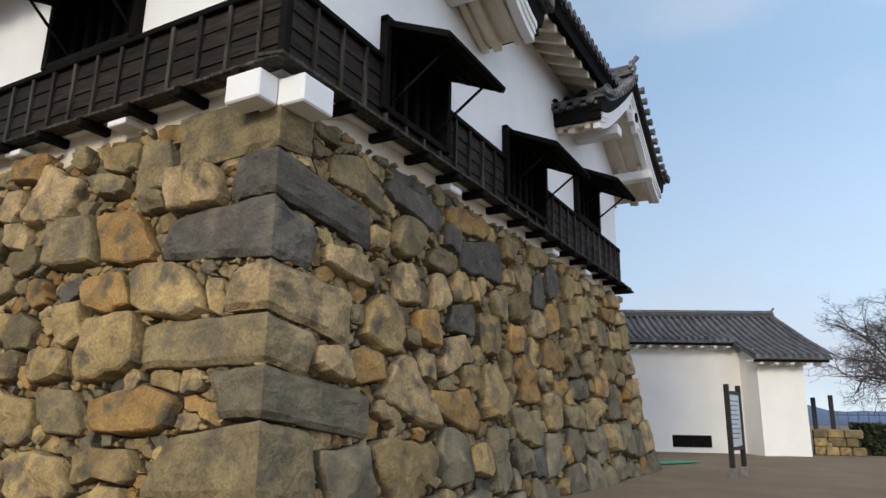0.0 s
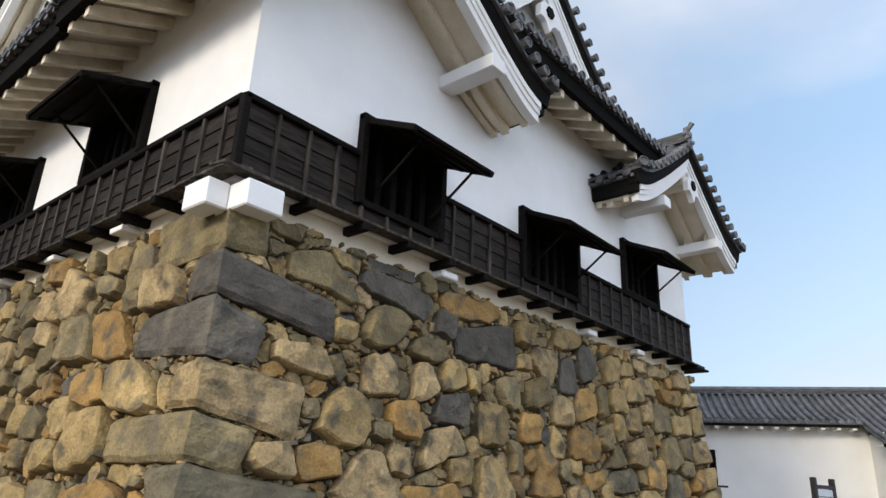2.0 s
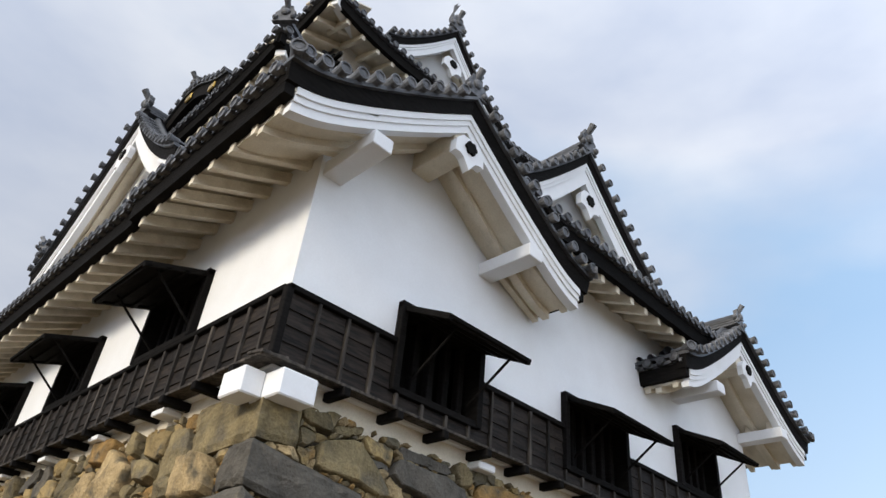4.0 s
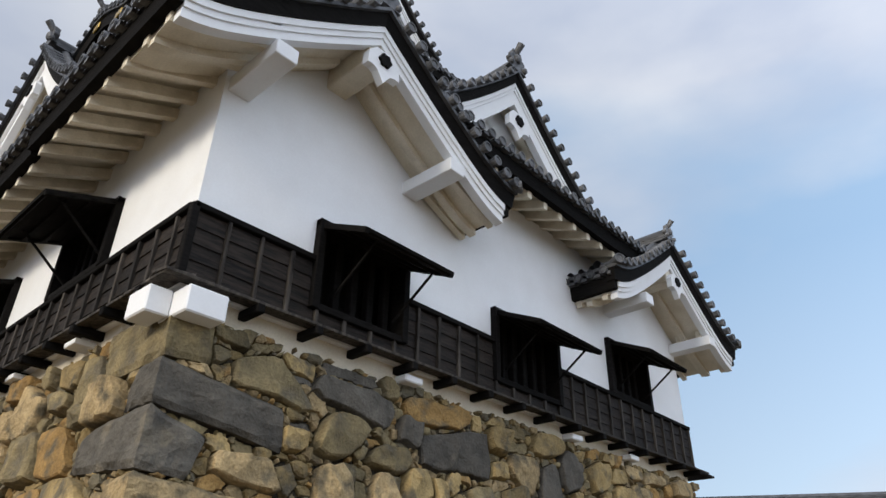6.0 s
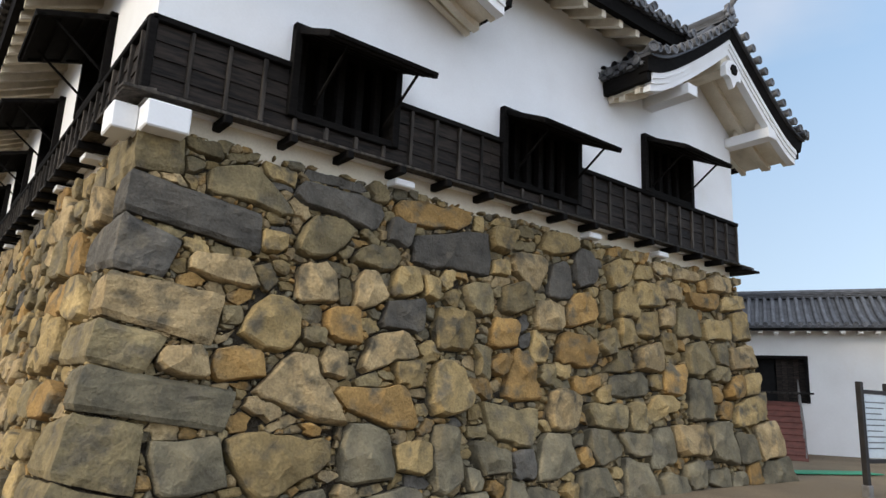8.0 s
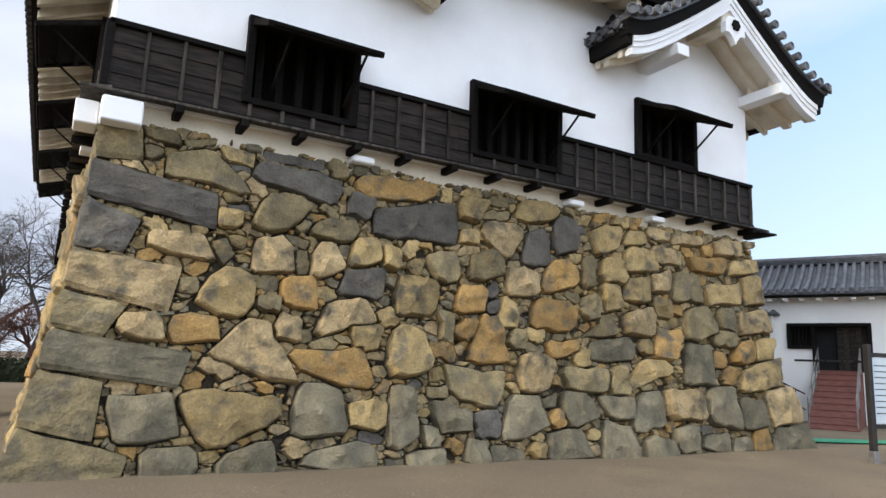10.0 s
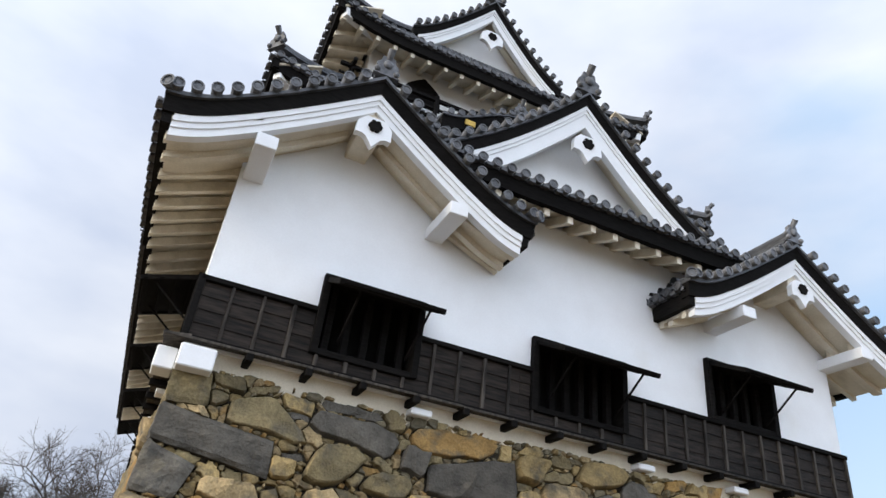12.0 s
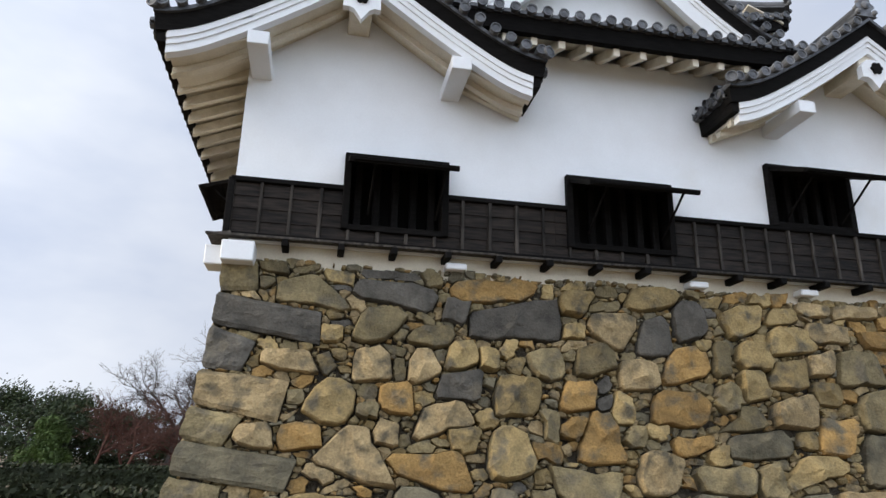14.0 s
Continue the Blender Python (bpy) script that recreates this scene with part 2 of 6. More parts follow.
def sheet(grid, thick):
    """A slab from a grid of points, thickened straight down."""
    n, k = len(grid), len(grid[0])
    vs, fs = [], []
    for dz in (0.0, -thick):
        for row in grid:
            for p in row:
                vs.append((p[0], p[1], p[2] + dz))
    o = n * k
    for i in range(n - 1):
        for j in range(k - 1):
            a, b, c, d = i * k + j, (i + 1) * k + j, (i + 1) * k + j + 1, i * k + j + 1
            fs.append((a, b, c, d))
            fs.append((o + a, o + d, o + c, o + b))
    rim = [i * k for i in range(n)] + [(n - 1) * k + j for j in range(1, k)] + [i * k + k - 1 for i in range(n - 2, -1, -1)] + [j for j in range(k - 2, 0, -1)]
    for a, b in zip(rim, rim[1:] + rim[:1]):
        fs.append((a, o + a, o + b, b))
    return vs, fs


def tube_rows(lines, r, up=0.02, sides=6):
    """Half-round cap tiles laid along polylines."""
    vs, fs = [], []
    for line in lines:
        base = len(vs)
        for i, p in enumerate(line):
            p = Vector(p)
            d = (Vector(line[min(i + 1, len(line) - 1)]) - Vector(line[max(i - 1, 0)])).normalized()
            side = d.cross(Vector((0, 0, 1)))
            side = side.normalized() if side.length > 1e-6 else Vector((1, 0, 0))
            nrm = side.cross(d).normalized()
            for s in range(sides + 1):
                a = math.pi * (s / sides)
                vs.append(p + side * (math.cos(a) * r) + nrm * (math.sin(a) * r * 1.1 + up))
        for i in range(len(line) - 1):
            for s in range(sides):
                a = base + i * (sides + 1) + s
                fs.append((a, a + 1, a + sides + 2, a + sides + 1))
    return vs, fs


# one round eave tile: a short cap with a rimmed disc, its face towards -y
def eave_tile_mesh(r=0.096, length=0.22):
    bm = bmesh.new()
    prof = [(0.0, 0.014), (r * 0.42, 0.014), (r * 0.52, 0.020), (r * 0.72, 0.020), (r * 0.78, 0.0), (r, 0.0), (r * 1.02, 0.02), (r * 1.0, 0.05), (r * 0.9, 0.06), (r * 0.9, length)]
    seg = 12
    rings = []
    for q, y in prof[1:]:
        rings.append([bm.verts.new((math.cos(2 * math.pi * i / seg) * q, y, math.sin(2 * math.pi * i / seg) * q)) for i in range(seg)])
    bm.faces.new(rings[0])
    for a, b in zip(rings, rings[1:]):
        for i in range(seg):
            j = (i + 1) % seg
            bm.faces.new((a[i], a[j], b[j], b[i]))
    bmesh.ops.recalc_face_normals(bm, faces=bm.faces)
    me = bpy.data.meshes.new("eave_tile")
    bm.to_mesh(me)
    bm.free()
    me.materials.append(TILE_END)
    return me


EAVE_TILE = eave_tile_mesh()


def facing(at, toward):
    """Pose at a place with -y turned to the horizontal direction toward."""
    d = Vector(toward)
    return Matrix.Translation(at) @ Matrix.Rotation(math.atan2(d.x, -d.y), 4, 'Z')


# ---------- ground ----------
def ground_mesh():
    bm = bmesh.new()
    bmesh.ops.create_grid(bm, x_segments=120, y_segments=120, size=1.0)
    for v in bm.verts:
        x, y = v.co.x, v.co.y
        v.co.x = 6 + (abs(x) ** 3.2) * math.copysign(1500, x) + x * 26
        v.co.y = -2 + (abs(y) ** 3.2) * math.copysign(1500, y) + y * 26
        v.co.z = 0.035 * noise.noise(Vector((v.co.x * 0.5, v.co.y * 0.5, 3)))
    return bm


tagged(link("ground", ground_mesh(), EARTH, smooth=True), "bare sandy tan earth trodden flat before the castle", "ground", kind="structure")

# fine gravel strewn before the wall
_rng = random.Random(17)
vs, fs = [], []
for _ in range(6000):
    x, y, r = _rng.uniform(-3.0, 17.0), -1.2 - 7.0 * _rng.random() ** 1.3, _rng.uniform(0.006, 0.017)
    z = 0.035 * noise.noise(Vector((x * 0.5, y * 0.5, 3))) + 0.2 * r
    a, e = _rng.uniform(0, 3.14), _rng.uniform(0.6, 1.0)
    o = len(vs)
    vs += [(x + math.cos(a) * r, y + math.sin(a) * r, z), (x - math.sin(a) * r * e, y + math.cos(a) * r * e, z), (x - math.cos(a) * r, y - math.sin(a) * r, z), (x + math.sin(a) * r * e, y - math.cos(a) * r * e, z), (x, y, z + 0.6 * r)]
    fs += [(o, o + 1, o + 4), (o + 1, o + 2, o + 4), (o + 2, o + 3, o + 4), (o + 3, o, o + 4)]
GRAVEL = material("grey_tan_gravel", (0.23, 0.19, 0.13), (0.08, 0.067, 0.047), 0.9, 2.0, 30, 0.2, 0.002)
tagged(raw("gravel", vs, fs, GRAVEL), "fine tan gravel strewn on the trodden earth", "gravel", kind="stuff")

# ---------- castle keep: walls ----------
WIDE, DEEP = 13.5, 21.0
keep = empty("castle_keep", "white plastered castle keep with black boards and grey tiled roofs", "castle")


def wall_panel(name, x0, x1, z0, z1, holes, m, thick=0.3, mat=PLASTER):
    """A wall in the local xz plane, its face at y=0, built as solid pieces round its openings."""
    bm = bmesh.new()
    xs = sorted({x0, x1, *[h[0] for h in holes], *[h[1] for h in holes]})
    zs = sorted({z0, z1, *[h[2] for h in holes], *[h[3] for h in holes]})
    for a, b in zip(xs, xs[1:]):
        for p, q in zip(zs, zs[1:]):
            if not any(h[0] < (a + b) / 2 < h[1] and h[2] < (p + q) / 2 < h[3] for h in holes):
                add_box(bm, a, b, 0, thick, p, q)
    bmesh.ops.remove_doubles(bm, verts=bm.verts, dist=1e-5)
    bmesh.ops.transform(bm, matrix=m, verts=bm.verts)
    return part(name, bm, mat, keep)


FRONT = Matrix.Identity(4)                                            # local x runs along +x, faces -y
LEFT = Matrix.Translation((0, DEEP, 0)) @ Matrix.Rotation(radians(-90), 4, 'Z')   # local x runs along -y, faces -x
WIN_FRONT = [(1.90, 3.50, 6.42, 5.16), (5.84, 7.69, 6.42, 5.16), (9.90, 11.52, 7.08, 5.92)]
WIN_LEFT = [(2.60 + 4.14 * i, 4.40 + 4.14 * i, 6.97, 5.92) for i in range(4)]
ZB0, ZB1 = 4.84, 5.89                                                 # the board skirt, bottom and top
WALL_IN = 0.04
WALL_SPLIT = 7.42
wall_panel("wall", WALL_IN, WIDE - WALL_IN, 4.80, WALL_SPLIT, [(a, b, d - 0.01, c) for a, b, c, d in WIN_FRONT], FRONT @ Matrix.Translation((0, WALL_IN, 0)))
WING, WING_HALF, WING_RISE, WING_TOP = (1.87, 11.67), 3.19, 1.94, 9.98


def wing_line(x):
    return max(WING_TOP - WING_RISE * (1 - (1 - min(1.0, abs(x - c) / WING_HALF)) ** 1.22) for c in WING)


_xs = [WALL_IN + (WIDE - 2 * WALL_IN) * i / 80 for i in range(81)]
_top = [max(wing_line(x) - 0.5, 9.0 if 2.7 < x < 10.8 else 0) for x in _xs]
part("wall", strip([(x, WALL_IN, z) for x, z in zip(_xs, _top)], [(x, WALL_IN, WALL_SPLIT) for x in _xs], (0, 0.3, 0)), PLASTER, keep)
wall_panel("wall", 0.0, DEEP - WALL_IN - 0.3, 4.80, 8.6, [(DEEP - b, DEEP - a, d - 0.01, c) for a, b, c, d in WIN_LEFT], LEFT @ Matrix.Translation((0, WALL_IN, 0)))
part("wall", box(WIDE - WALL_IN - 0.3, WIDE - WALL_IN, WALL_IN + 0.3, DEEP, 4.2, 8.4), PLASTER, keep)
part("wall", box(0.4, WIDE - 0.4, DEEP - 0.3, DEEP, 4.2, 8.4), PLASTER, keep)
# foot strip darker than the wall: shade under the ledge put into its colour
part("wall_foot", box(0.14, WIDE - 0.14, 0.14, 0.34, 4.40, 4.80), PLASTER_CREAM, keep, "cream plaster strip at the foot of the wall, its colour darkened for ledge shade")
part("wall_foot", box(0.14, 0.34, 0.34, DEEP, 4.40, 4.80), PLASTER_CREAM, keep, "cream plaster strip at the foot of the wall, its colour darkened for ledge shade")
# solid box; its near-black colour stands in for interior shade behind the bars
part("interior_shade_box", box(0.75, WIDE - 0.75, 0.75, DEEP - 0.75, 4.3, 8.2), SHADE_BLACK, keep, "near-black box painted as the interior shade behind the window bars")

# upper storeys
def storey(x0, x1, y0, y1, z0, z1):
    bm = bmesh.new()
    add_box(bm, x0, x1, y0, y1, z0, z1)
    return part("wall", bm, PLASTER, keep)


storey(1.25, 12.25, 4.15, 17.0, 8.8, 13.7)
storey(2.65, 10.85, 5.15, 15.5, 13.2, 17.6)

# ---------- roofs ----------
DARK_EAVE = 0.29


def roof_slope(thing, a, b, c, d, sag=0.15, lift=0.0, out=(0, -1, 0), tiles=True, rows=True, soffit=True, wall_run=1.0, spacing=0.30, rafter_gap=0.52, lift_ends=(1, 1), rafters=True):
    """A tiled slope with its eave from a to b and its upper edge from c to d; lift turns the eave's ends up."""
    a, b, c, d, out = map(Vector, (a, b, c, d, out))
    run = (b - a).length

    def at(u, s):
        p = a.lerp(b, u).lerp(c.lerp(d, u), s)
        e = (max(0, 1 - u * run / 2.6) ** 2 * lift_ends[0] + max(0, 1 - (1 - u) * run / 2.6) ** 2 * lift_ends[1])
        return p + Vector((0, 0, -4 * sag * s * (1 - s) + lift * e * (1 - s) ** 2))
    nu, ns = max(2, int(run / 0.6)), 8
    vs, fs = sheet([[at(i / nu, j / ns) for j in range(ns + 1)] for i in range(nu + 1)], 0.07)
    roof = raw("roof", vs, fs, TILE, thing, smooth=False)
    count = max(2, int(round(run / spacing)))
    if rows:
        lines = [[at((i + 0.5) / count, 0.0 + j / ns) for j in range(ns + 1)] for i in range(count)]
        for line in lines:
            vs, fs = tube_rows([line], 0.078)
            raw("cap_roll", vs, fs, TILE, roof, smooth=True)
    if tiles:
        for i in range(count):
            p = at((i + 0.5) / count, 0)
            share("eave_tile", EAVE_TILE, roof, facing(p + out * 0.10 + Vector((0, 0, 0.035)), out) @ Matrix.Rotation(random.uniform(-0.06, 0.06), 4, 'X'))
        # drip lips of the pan tiles between them
        vs, fs = [], []
        for i in range(count + 1):
            p, q = at(max(0, (i - 0.22) / count), 0), at(min(1, (i + 0.22) / count), 0)
            k = len(vs)
            for w, dz in ((p, -0.02), (q, -0.02), (q, -0.085), (p, -0.085)):
                vs.append(w + out * 0.07 + Vector((0, 0, dz)))
            vs += [v - out * 0.10 for v in vs[k:k + 4]]
            fs += [(k, k + 1, k + 2, k + 3), (k + 7, k + 6, k + 5, k + 4), (k, k + 4, k + 5, k + 1), (k + 2, k + 6, k + 7, k + 3)]
        tagged(raw("drip_edge", vs, fs, TILE_END, roof), kind="stuff")
    # black fascia under the tiles
    steps = [i / nu for i in range(nu + 1)]
    top = [at(u, 0) - out * 0.03 + Vector((0, 0, -0.075)) for u in steps]
    low = [p - Vector((0, 0, DARK_EAVE)) - out * 0.03 for p in top]
    part("fascia", strip(top, low, -out * 0.14), BLACK_WOOD, roof, "black wooden eave board")
    if soffit:
        slope = ((c - a).z - 3.0 * sag) / max(0.1, (Vector((c.x, c.y, 0)) - Vector((a.x, a.y, 0))).dot(-out))
        slope = max(0.18, min(0.42, slope))
        g = [[at(u, 0) - out * s + Vector((0, 0, -0.075 - 0.9 * DARK_EAVE + s * slope)) for s in (0.19, wall_run + 0.1)] for u in steps]
        vs, fs = sheet(g, -0.05)
        raw("soffit", vs, fs, PLASTER_CREAM, roof, "cream plastered underside")
        if rafters:
            me = None
            k = int(run / rafter_gap)
            for i in range(k):
                u = (i + 0.5) / k
                p = at(u, 0) - out * 0.17 + Vector((0, 0, -0.075 - DARK_EAVE - 0.062))
                if me is None:
                    bm = box(-0.062, 0.062, 0, wall_run, -0.095, 0.095, 0.008)
                    for v in bm.verts:
                        v.co.z += v.co.y * slope
                    ob = part("rafter", bm, PLASTER_CREAM, roof)
                    me = ob.data
                    ob.matrix_basis = facing(p, out)
                else:
                    share("rafter", me, roof, facing(p, out))
    return roof, at


def ridge_roll(thing, pts, r=0.13, courses=3, name="ridge"):
    """A ridge of stacked flat tiles with a round cap, along a polyline."""
    lines = [Vector(p) for p in pts]
    vs, fs = tube_rows([[p + Vector((0, 0, courses * 0.075 - 0.02)) for p in lines]], r * 0.8)
    top = raw(name, vs, fs, TILE, thing, "stacked grey ridge tiles", True)
    for k in range(courses):
        w, z0 = r * (1.25 - 0.12 * k), k * 0.075
        vs, fs, n = [], [], len(lines)
        for i, p in enumerate(lines):
            d = lines[min(i + 1, n - 1)] - lines[max(i - 1, 0)]
            side = d.cross(Vector((0, 0, 1))).normalized() * w
            for q, dz in ((-1, z0), (1, z0), (1, z0 + 0.055), (-1, z0 + 0.055)):
                vs.append(p + side * q + Vector((0, 0, dz)))
        for i in range(n - 1):
            for q in range(4):
                e = (q + 1) % 4
                fs.append((4 * i + q, 4 * i + 4 + q, 4 * i + 4 + e, 4 * i + e))
        fs += [(0, 1, 2, 3), (4 * n - 1, 4 * n - 2, 4 * n - 3, 4 * n - 4)]
        raw("ridge_course", vs, fs, TILE, top)
    return top


def ridge_end(thing, at, toward, s=1.0):
    """The end tile of a ridge: a curled plate, a boss and a round tile that points up and outwards."""
    bm = bmesh.new()
    n = 28
    out = []
    for i in range(n + 1):
        a = -0.25 * math.pi + 1.5 * math.pi * i / n
        r = 0.27 + 0.045 * math.cos(6 * a)
        out.append((math.cos(a) * r * 0.95, math.sin(a) * r * 1.05 + 0.18))
    out = [(0.34, -0.14)] + out + [(-0.34, -0.14)]
    f = [bm.verts.new((x, -0.05, z)) for x, z in out]
    k = [bm.verts.new((x * 0.92, 0.09, z * 0.96)) for x, z in out]
    bm.faces.new(f)
    bm.faces.new(k[::-1])
    for i in range(len(out)):
        j = (i + 1) % len(out)
        bm.faces.new((f[i], f[j], k[j], k[i]))
    r = bmesh.ops.create_uvsphere(bm, u_segments=10, v_segments=6, radius=0.13)
    bmesh.ops.scale(bm, vec=(1, 0.6, 1), verts=r["verts"])
    bmesh.ops.translate(bm, vec=(0, -0.07, 0.2), verts=r["verts"])
    for sx in (-1, 1):
        r = bmesh.ops.create_uvsphere(bm, u_segments=8, v_segments=5, radius=0.085)
        bmesh.ops.translate(bm, vec=(0.25 * sx, -0.06, -0.02), verts=r["verts"])
    r = bmesh.ops.create_cone(bm, cap_ends=True, segments=12, radius1=0.075, radius2=0.095, depth=0.30)
    bmesh.ops.transform(bm, matrix=Matrix.Translation((0, -0.10, 0.50)) @ Matrix.Rotation(radians(40), 4, 'X'), verts=r["verts"])
    bmesh.ops.transform(bm, matrix=facing(at, toward) @ Matrix.Scale(s, 4), verts=bm.verts)
    return part("ridge_end_tile", bm, TILE_END, thing, "carved grey ridge end tile")


def gable(thing, m, half, rise, length, power=1.22, over=0.95, board=0.36, face=True, beams=True, wall_at=None, star=1.02, star_s=0.85, end_s=1.0, flare=0.0):
    """A gable in its own frame: apex of the tile line at the origin, facing -y, ridge running to +y.
    half: half its width, rise: apex over the eave ends; the rake is a hanging curve."""
    n = 16

    def zr(x):
        u = min(1.0, abs(x) / half)
        return -rise * (1 - (1 - u) ** power) + flare * max(0.0, (u - 0.72) / 0.28) ** 2

    def curve(dz, x0, x1, y, k=n):
        return [Vector((x0 + (x1 - x0) * i / k, y, zr(x0 + (x1 - x0) * i / k) + dz)) for i in range(k + 1)]
    toward = m.to_3x3() @ Vector((0, -1, 0))
    made = []
    for s in (-1, 1):
        g = [[Vector((s * half * i / n, y, zr(half * i / n))) for y in (0.0, length)] for i in range(n + 1)]
        vs, fs = sheet([[m @ p for p in row] for row in g], 0.07)
        roof = raw("roof", vs, fs, TILE, thing)
        made.append(roof)
        # rows down the slope
        count = int(length / 0.30)
        lines = [[m @ Vector((s * half * i / n, 0.45 + (length - 0.6) * (k + 0.5) / count, zr(half * i / n))) for i in range(n + 1)] for k in range(count)]
        for line in lines:
            vs, fs = tube_rows([line], 0.078)
            raw("cap_roll", vs, fs, TILE, roof, smooth=True)
        # short rows across the verge, each with a round end
        count = int(half / 0.285)
        for k in range(count):
            x = s * (0.24 + (half - 0.24) * (k + 0.5) / count)
            p = m @ Vector((x, -0.11, zr(x) + 0.075))
            share("eave_tile", EAVE_TILE, roof, facing(p, toward))
        lines = [[m @ Vector((s * (0.24 + (half - 0.24) * (k + 0.5) / count), y, zr(0.24 + (half - 0.24) * (k + 0.5) / count) + 0.03)) for y in (0.0, 0.2, 0.42)] for k in range(count)]
        vs, fs = tube_rows(lines, 0.078)
        tagged(raw("verge_tiling", vs, fs, TILE, roof, smooth=True), kind="stuff")
        # second tube that runs down the slope behind the verge
        vs, fs = tube_rows([[m @ Vector((s * half * i / n, 0.46, zr(half * i / n) + 0.05)) for i in range(n + 1)]], 0.10)
        raw("verge_roll", vs, fs, TILE, roof, smooth=True)
        # black verge board, then the stepped white bargeboard
        part("verge_board", strip([m @ p for p in curve(-0.05, 0, s * half, 0.06)], [m @ p for p in curve(-0.34, 0, s * half * 0.985, 0.10)], m.to_3x3() @ Vector((0, 0.22, 0))), BLACK_WOOD, roof, "black verge board")
        e = half - 0.22
        for z0, z1, y, t, nm in ((-0.34, -0.46, 0.12, 0.20, "bargeboard_cap"), (-0.46, -0.56, 0.15, 0.17, "bargeboard_fillet"), (-0.56, -0.34 - board, 0.18, 0.16, "bargeboard")):
            part(nm, strip([m @ p for p in curve(z0, 0, s * e, y)], [m @ p for p in curve(z1, 0, s * e, y)], m.to_3x3() @ Vector((0, t, 0))), PLASTER, roof)
        # plastered underside with one raised batten
        q = [[m @ Vector((s * e * i / n, y, zr(e * i / n) - 0.52)) for y in (0.3, over + 0.25)] for i in range(n + 1)]
        vs, fs = sheet(q, 0.06)
        raw("soffit", vs, fs, PLASTER_CREAM, roof, "cream plastered underside")
        part("soffit_batten", strip([m @ p for p in curve(-0.56, s * 0.3, s * e, over * 0.62)], [m @ p for p in curve(-0.70, s * 0.3, s * e, over * 0.62)], m.to_3x3() @ Vector((0, 0.14, 0))), PLASTER_CREAM, roof)
    if face:
        wy = wall_at if wall_at is not None else over
        pts = [Vector((x, wy, zr(x) - 0.5)) for x in [half * 0.94 * i / n for i in range(-n, n + 1)]]
        low = [Vector((p.x, wy, min(p.z, -rise - 0.6) - 0.02)) for p in pts]
        part("gable_wall", strip([m @ p for p in pts], [m @ p for p in low], m.to_3x3() @ Vector((0, 0.2, 0))), PLASTER, thing)
    if beams:
        for s in (-1, 1):
            x = s * 1.66 + 0.06
            zb = zr(s * 1.66) - 0.34 - board + 0.06
            part("purlin", box(x - 0.17, x + 0.17, 0.10, over + 0.1, zb - 0.40, zb - 0.16, 0.012, m), PLASTER, thing, "white plastered beam end")
        zb = zr(0) - 0.34 - board
        part("purlin", box(-0.20, 0.20, 0.24, over + 0.1, zb - 0.40, zb + 0.02, 0.02, m), PLASTER_CREAM, thing, "white plastered ridge beam")
    if star:
        pendant(thing, m @ Matrix.Translation((0, 0.10, -star)), star_s)
    ridge_roll(thing, [m @ Vector((0, y, 0.07)) for y in (0.12, 0.5, 1.5, length)], 0.14)
    ridge_end(thing, m @ Vector((0, 0.08, 0.16)), toward, end_s)
    return zr


def pendant(thing, m, s=1.0):
    """The white carved pendant under a gable's peak, with a black six-petalled boss."""
    out = [(-0.36, 0.02), (-0.20, 0.20), (0.20, 0.20), (0.36, 0.02), (0.37, -0.26), (0.25, -0.25), (0.15, -0.30), (0.08, -0.40), (0.0, -0.52), (-0.08, -0.40), (-0.15, -0.30), (-0.25, -0.25), (-0.37, -0.26)]
    bm = bmesh.new()
    f = [bm.verts.new((x * s, -0.03, z * s)) for x, z in out]
    k = [bm.verts.new((x * s, 0.10, z * s)) for x, z in out]
    bm.faces.new(f)
    bm.faces.new(k[::-1])
    for i in range(len(out)):
        j = (i + 1) % len(out)
        bm.faces.new((f[i], f[j], k[j], k[i]))
    bmesh.ops.transform(bm, matrix=m, verts=bm.verts)
    p = part("pendant", bm, PLASTER, thing, "white carved gable pendant")
    bm = bmesh.new()
    ring = []
    for i in range(36):
        a = 2 * math.pi * i / 36
        r = (0.115 + 0.035 * abs(math.cos(3 * a))) * s
        ring.append((math.cos(a) * r, math.sin(a) * r - 0.02 * s))
    f = [bm.verts.new((x, -0.07, z)) for x, z in ring]
    k = [bm.verts.new((x, -0.02, z)) for x, z in ring]
    bm.faces.new(f)
    for i in range(36):
        j = (i + 1) % 36
        bm.faces.new((f[i], f[j], k[j], k[i]))
    bmesh.ops.transform(bm, matrix=m, verts=bm.verts)
    part("boss", bm, BLACK_WOOD, p, "black six-petalled boss")


# two wings with gables to the front
for cx in WING:
    gable(keep, Matrix.Translation((cx, -1.15, WING_TOP)), WING_HALF, WING_RISE + 0.06, 5.2, over=1.25, face=False, flare=0.14, end_s=0.72, star=1.10)

for cx in WING:
    for sx in (-1, 1):
        share("corner_tile", EAVE_TILE, keep, facing((cx + sx * (WING_HALF + 0.02), -1.24, WING_TOP - WING_RISE + 0.14), (sx * 0.6, -1, 0)) @ Matrix.Scale(1.15, 4))

# eaves along the sides of the wings and of the main roof behind them
roof_slope(keep, (-1.31, 3.3, 7.98), (-1.31, -1.0, 7.98), (-1.0, 3.3, 8.2), (-1.0, -1.0, 8.2), 0.0, 0.0, (-1, 0, 0), wall_run=1.35, rows=False)
roof_slope(keep, (-1.25, 20.4, 7.92), (-1.25, 3.3, 7.92), (1.3, 18.0, 10.6), (1.3, 3.3, 10.6), 0.12, 0.0, (-1, 0, 0), wall_run=1.3, lift_ends=(1, 0))
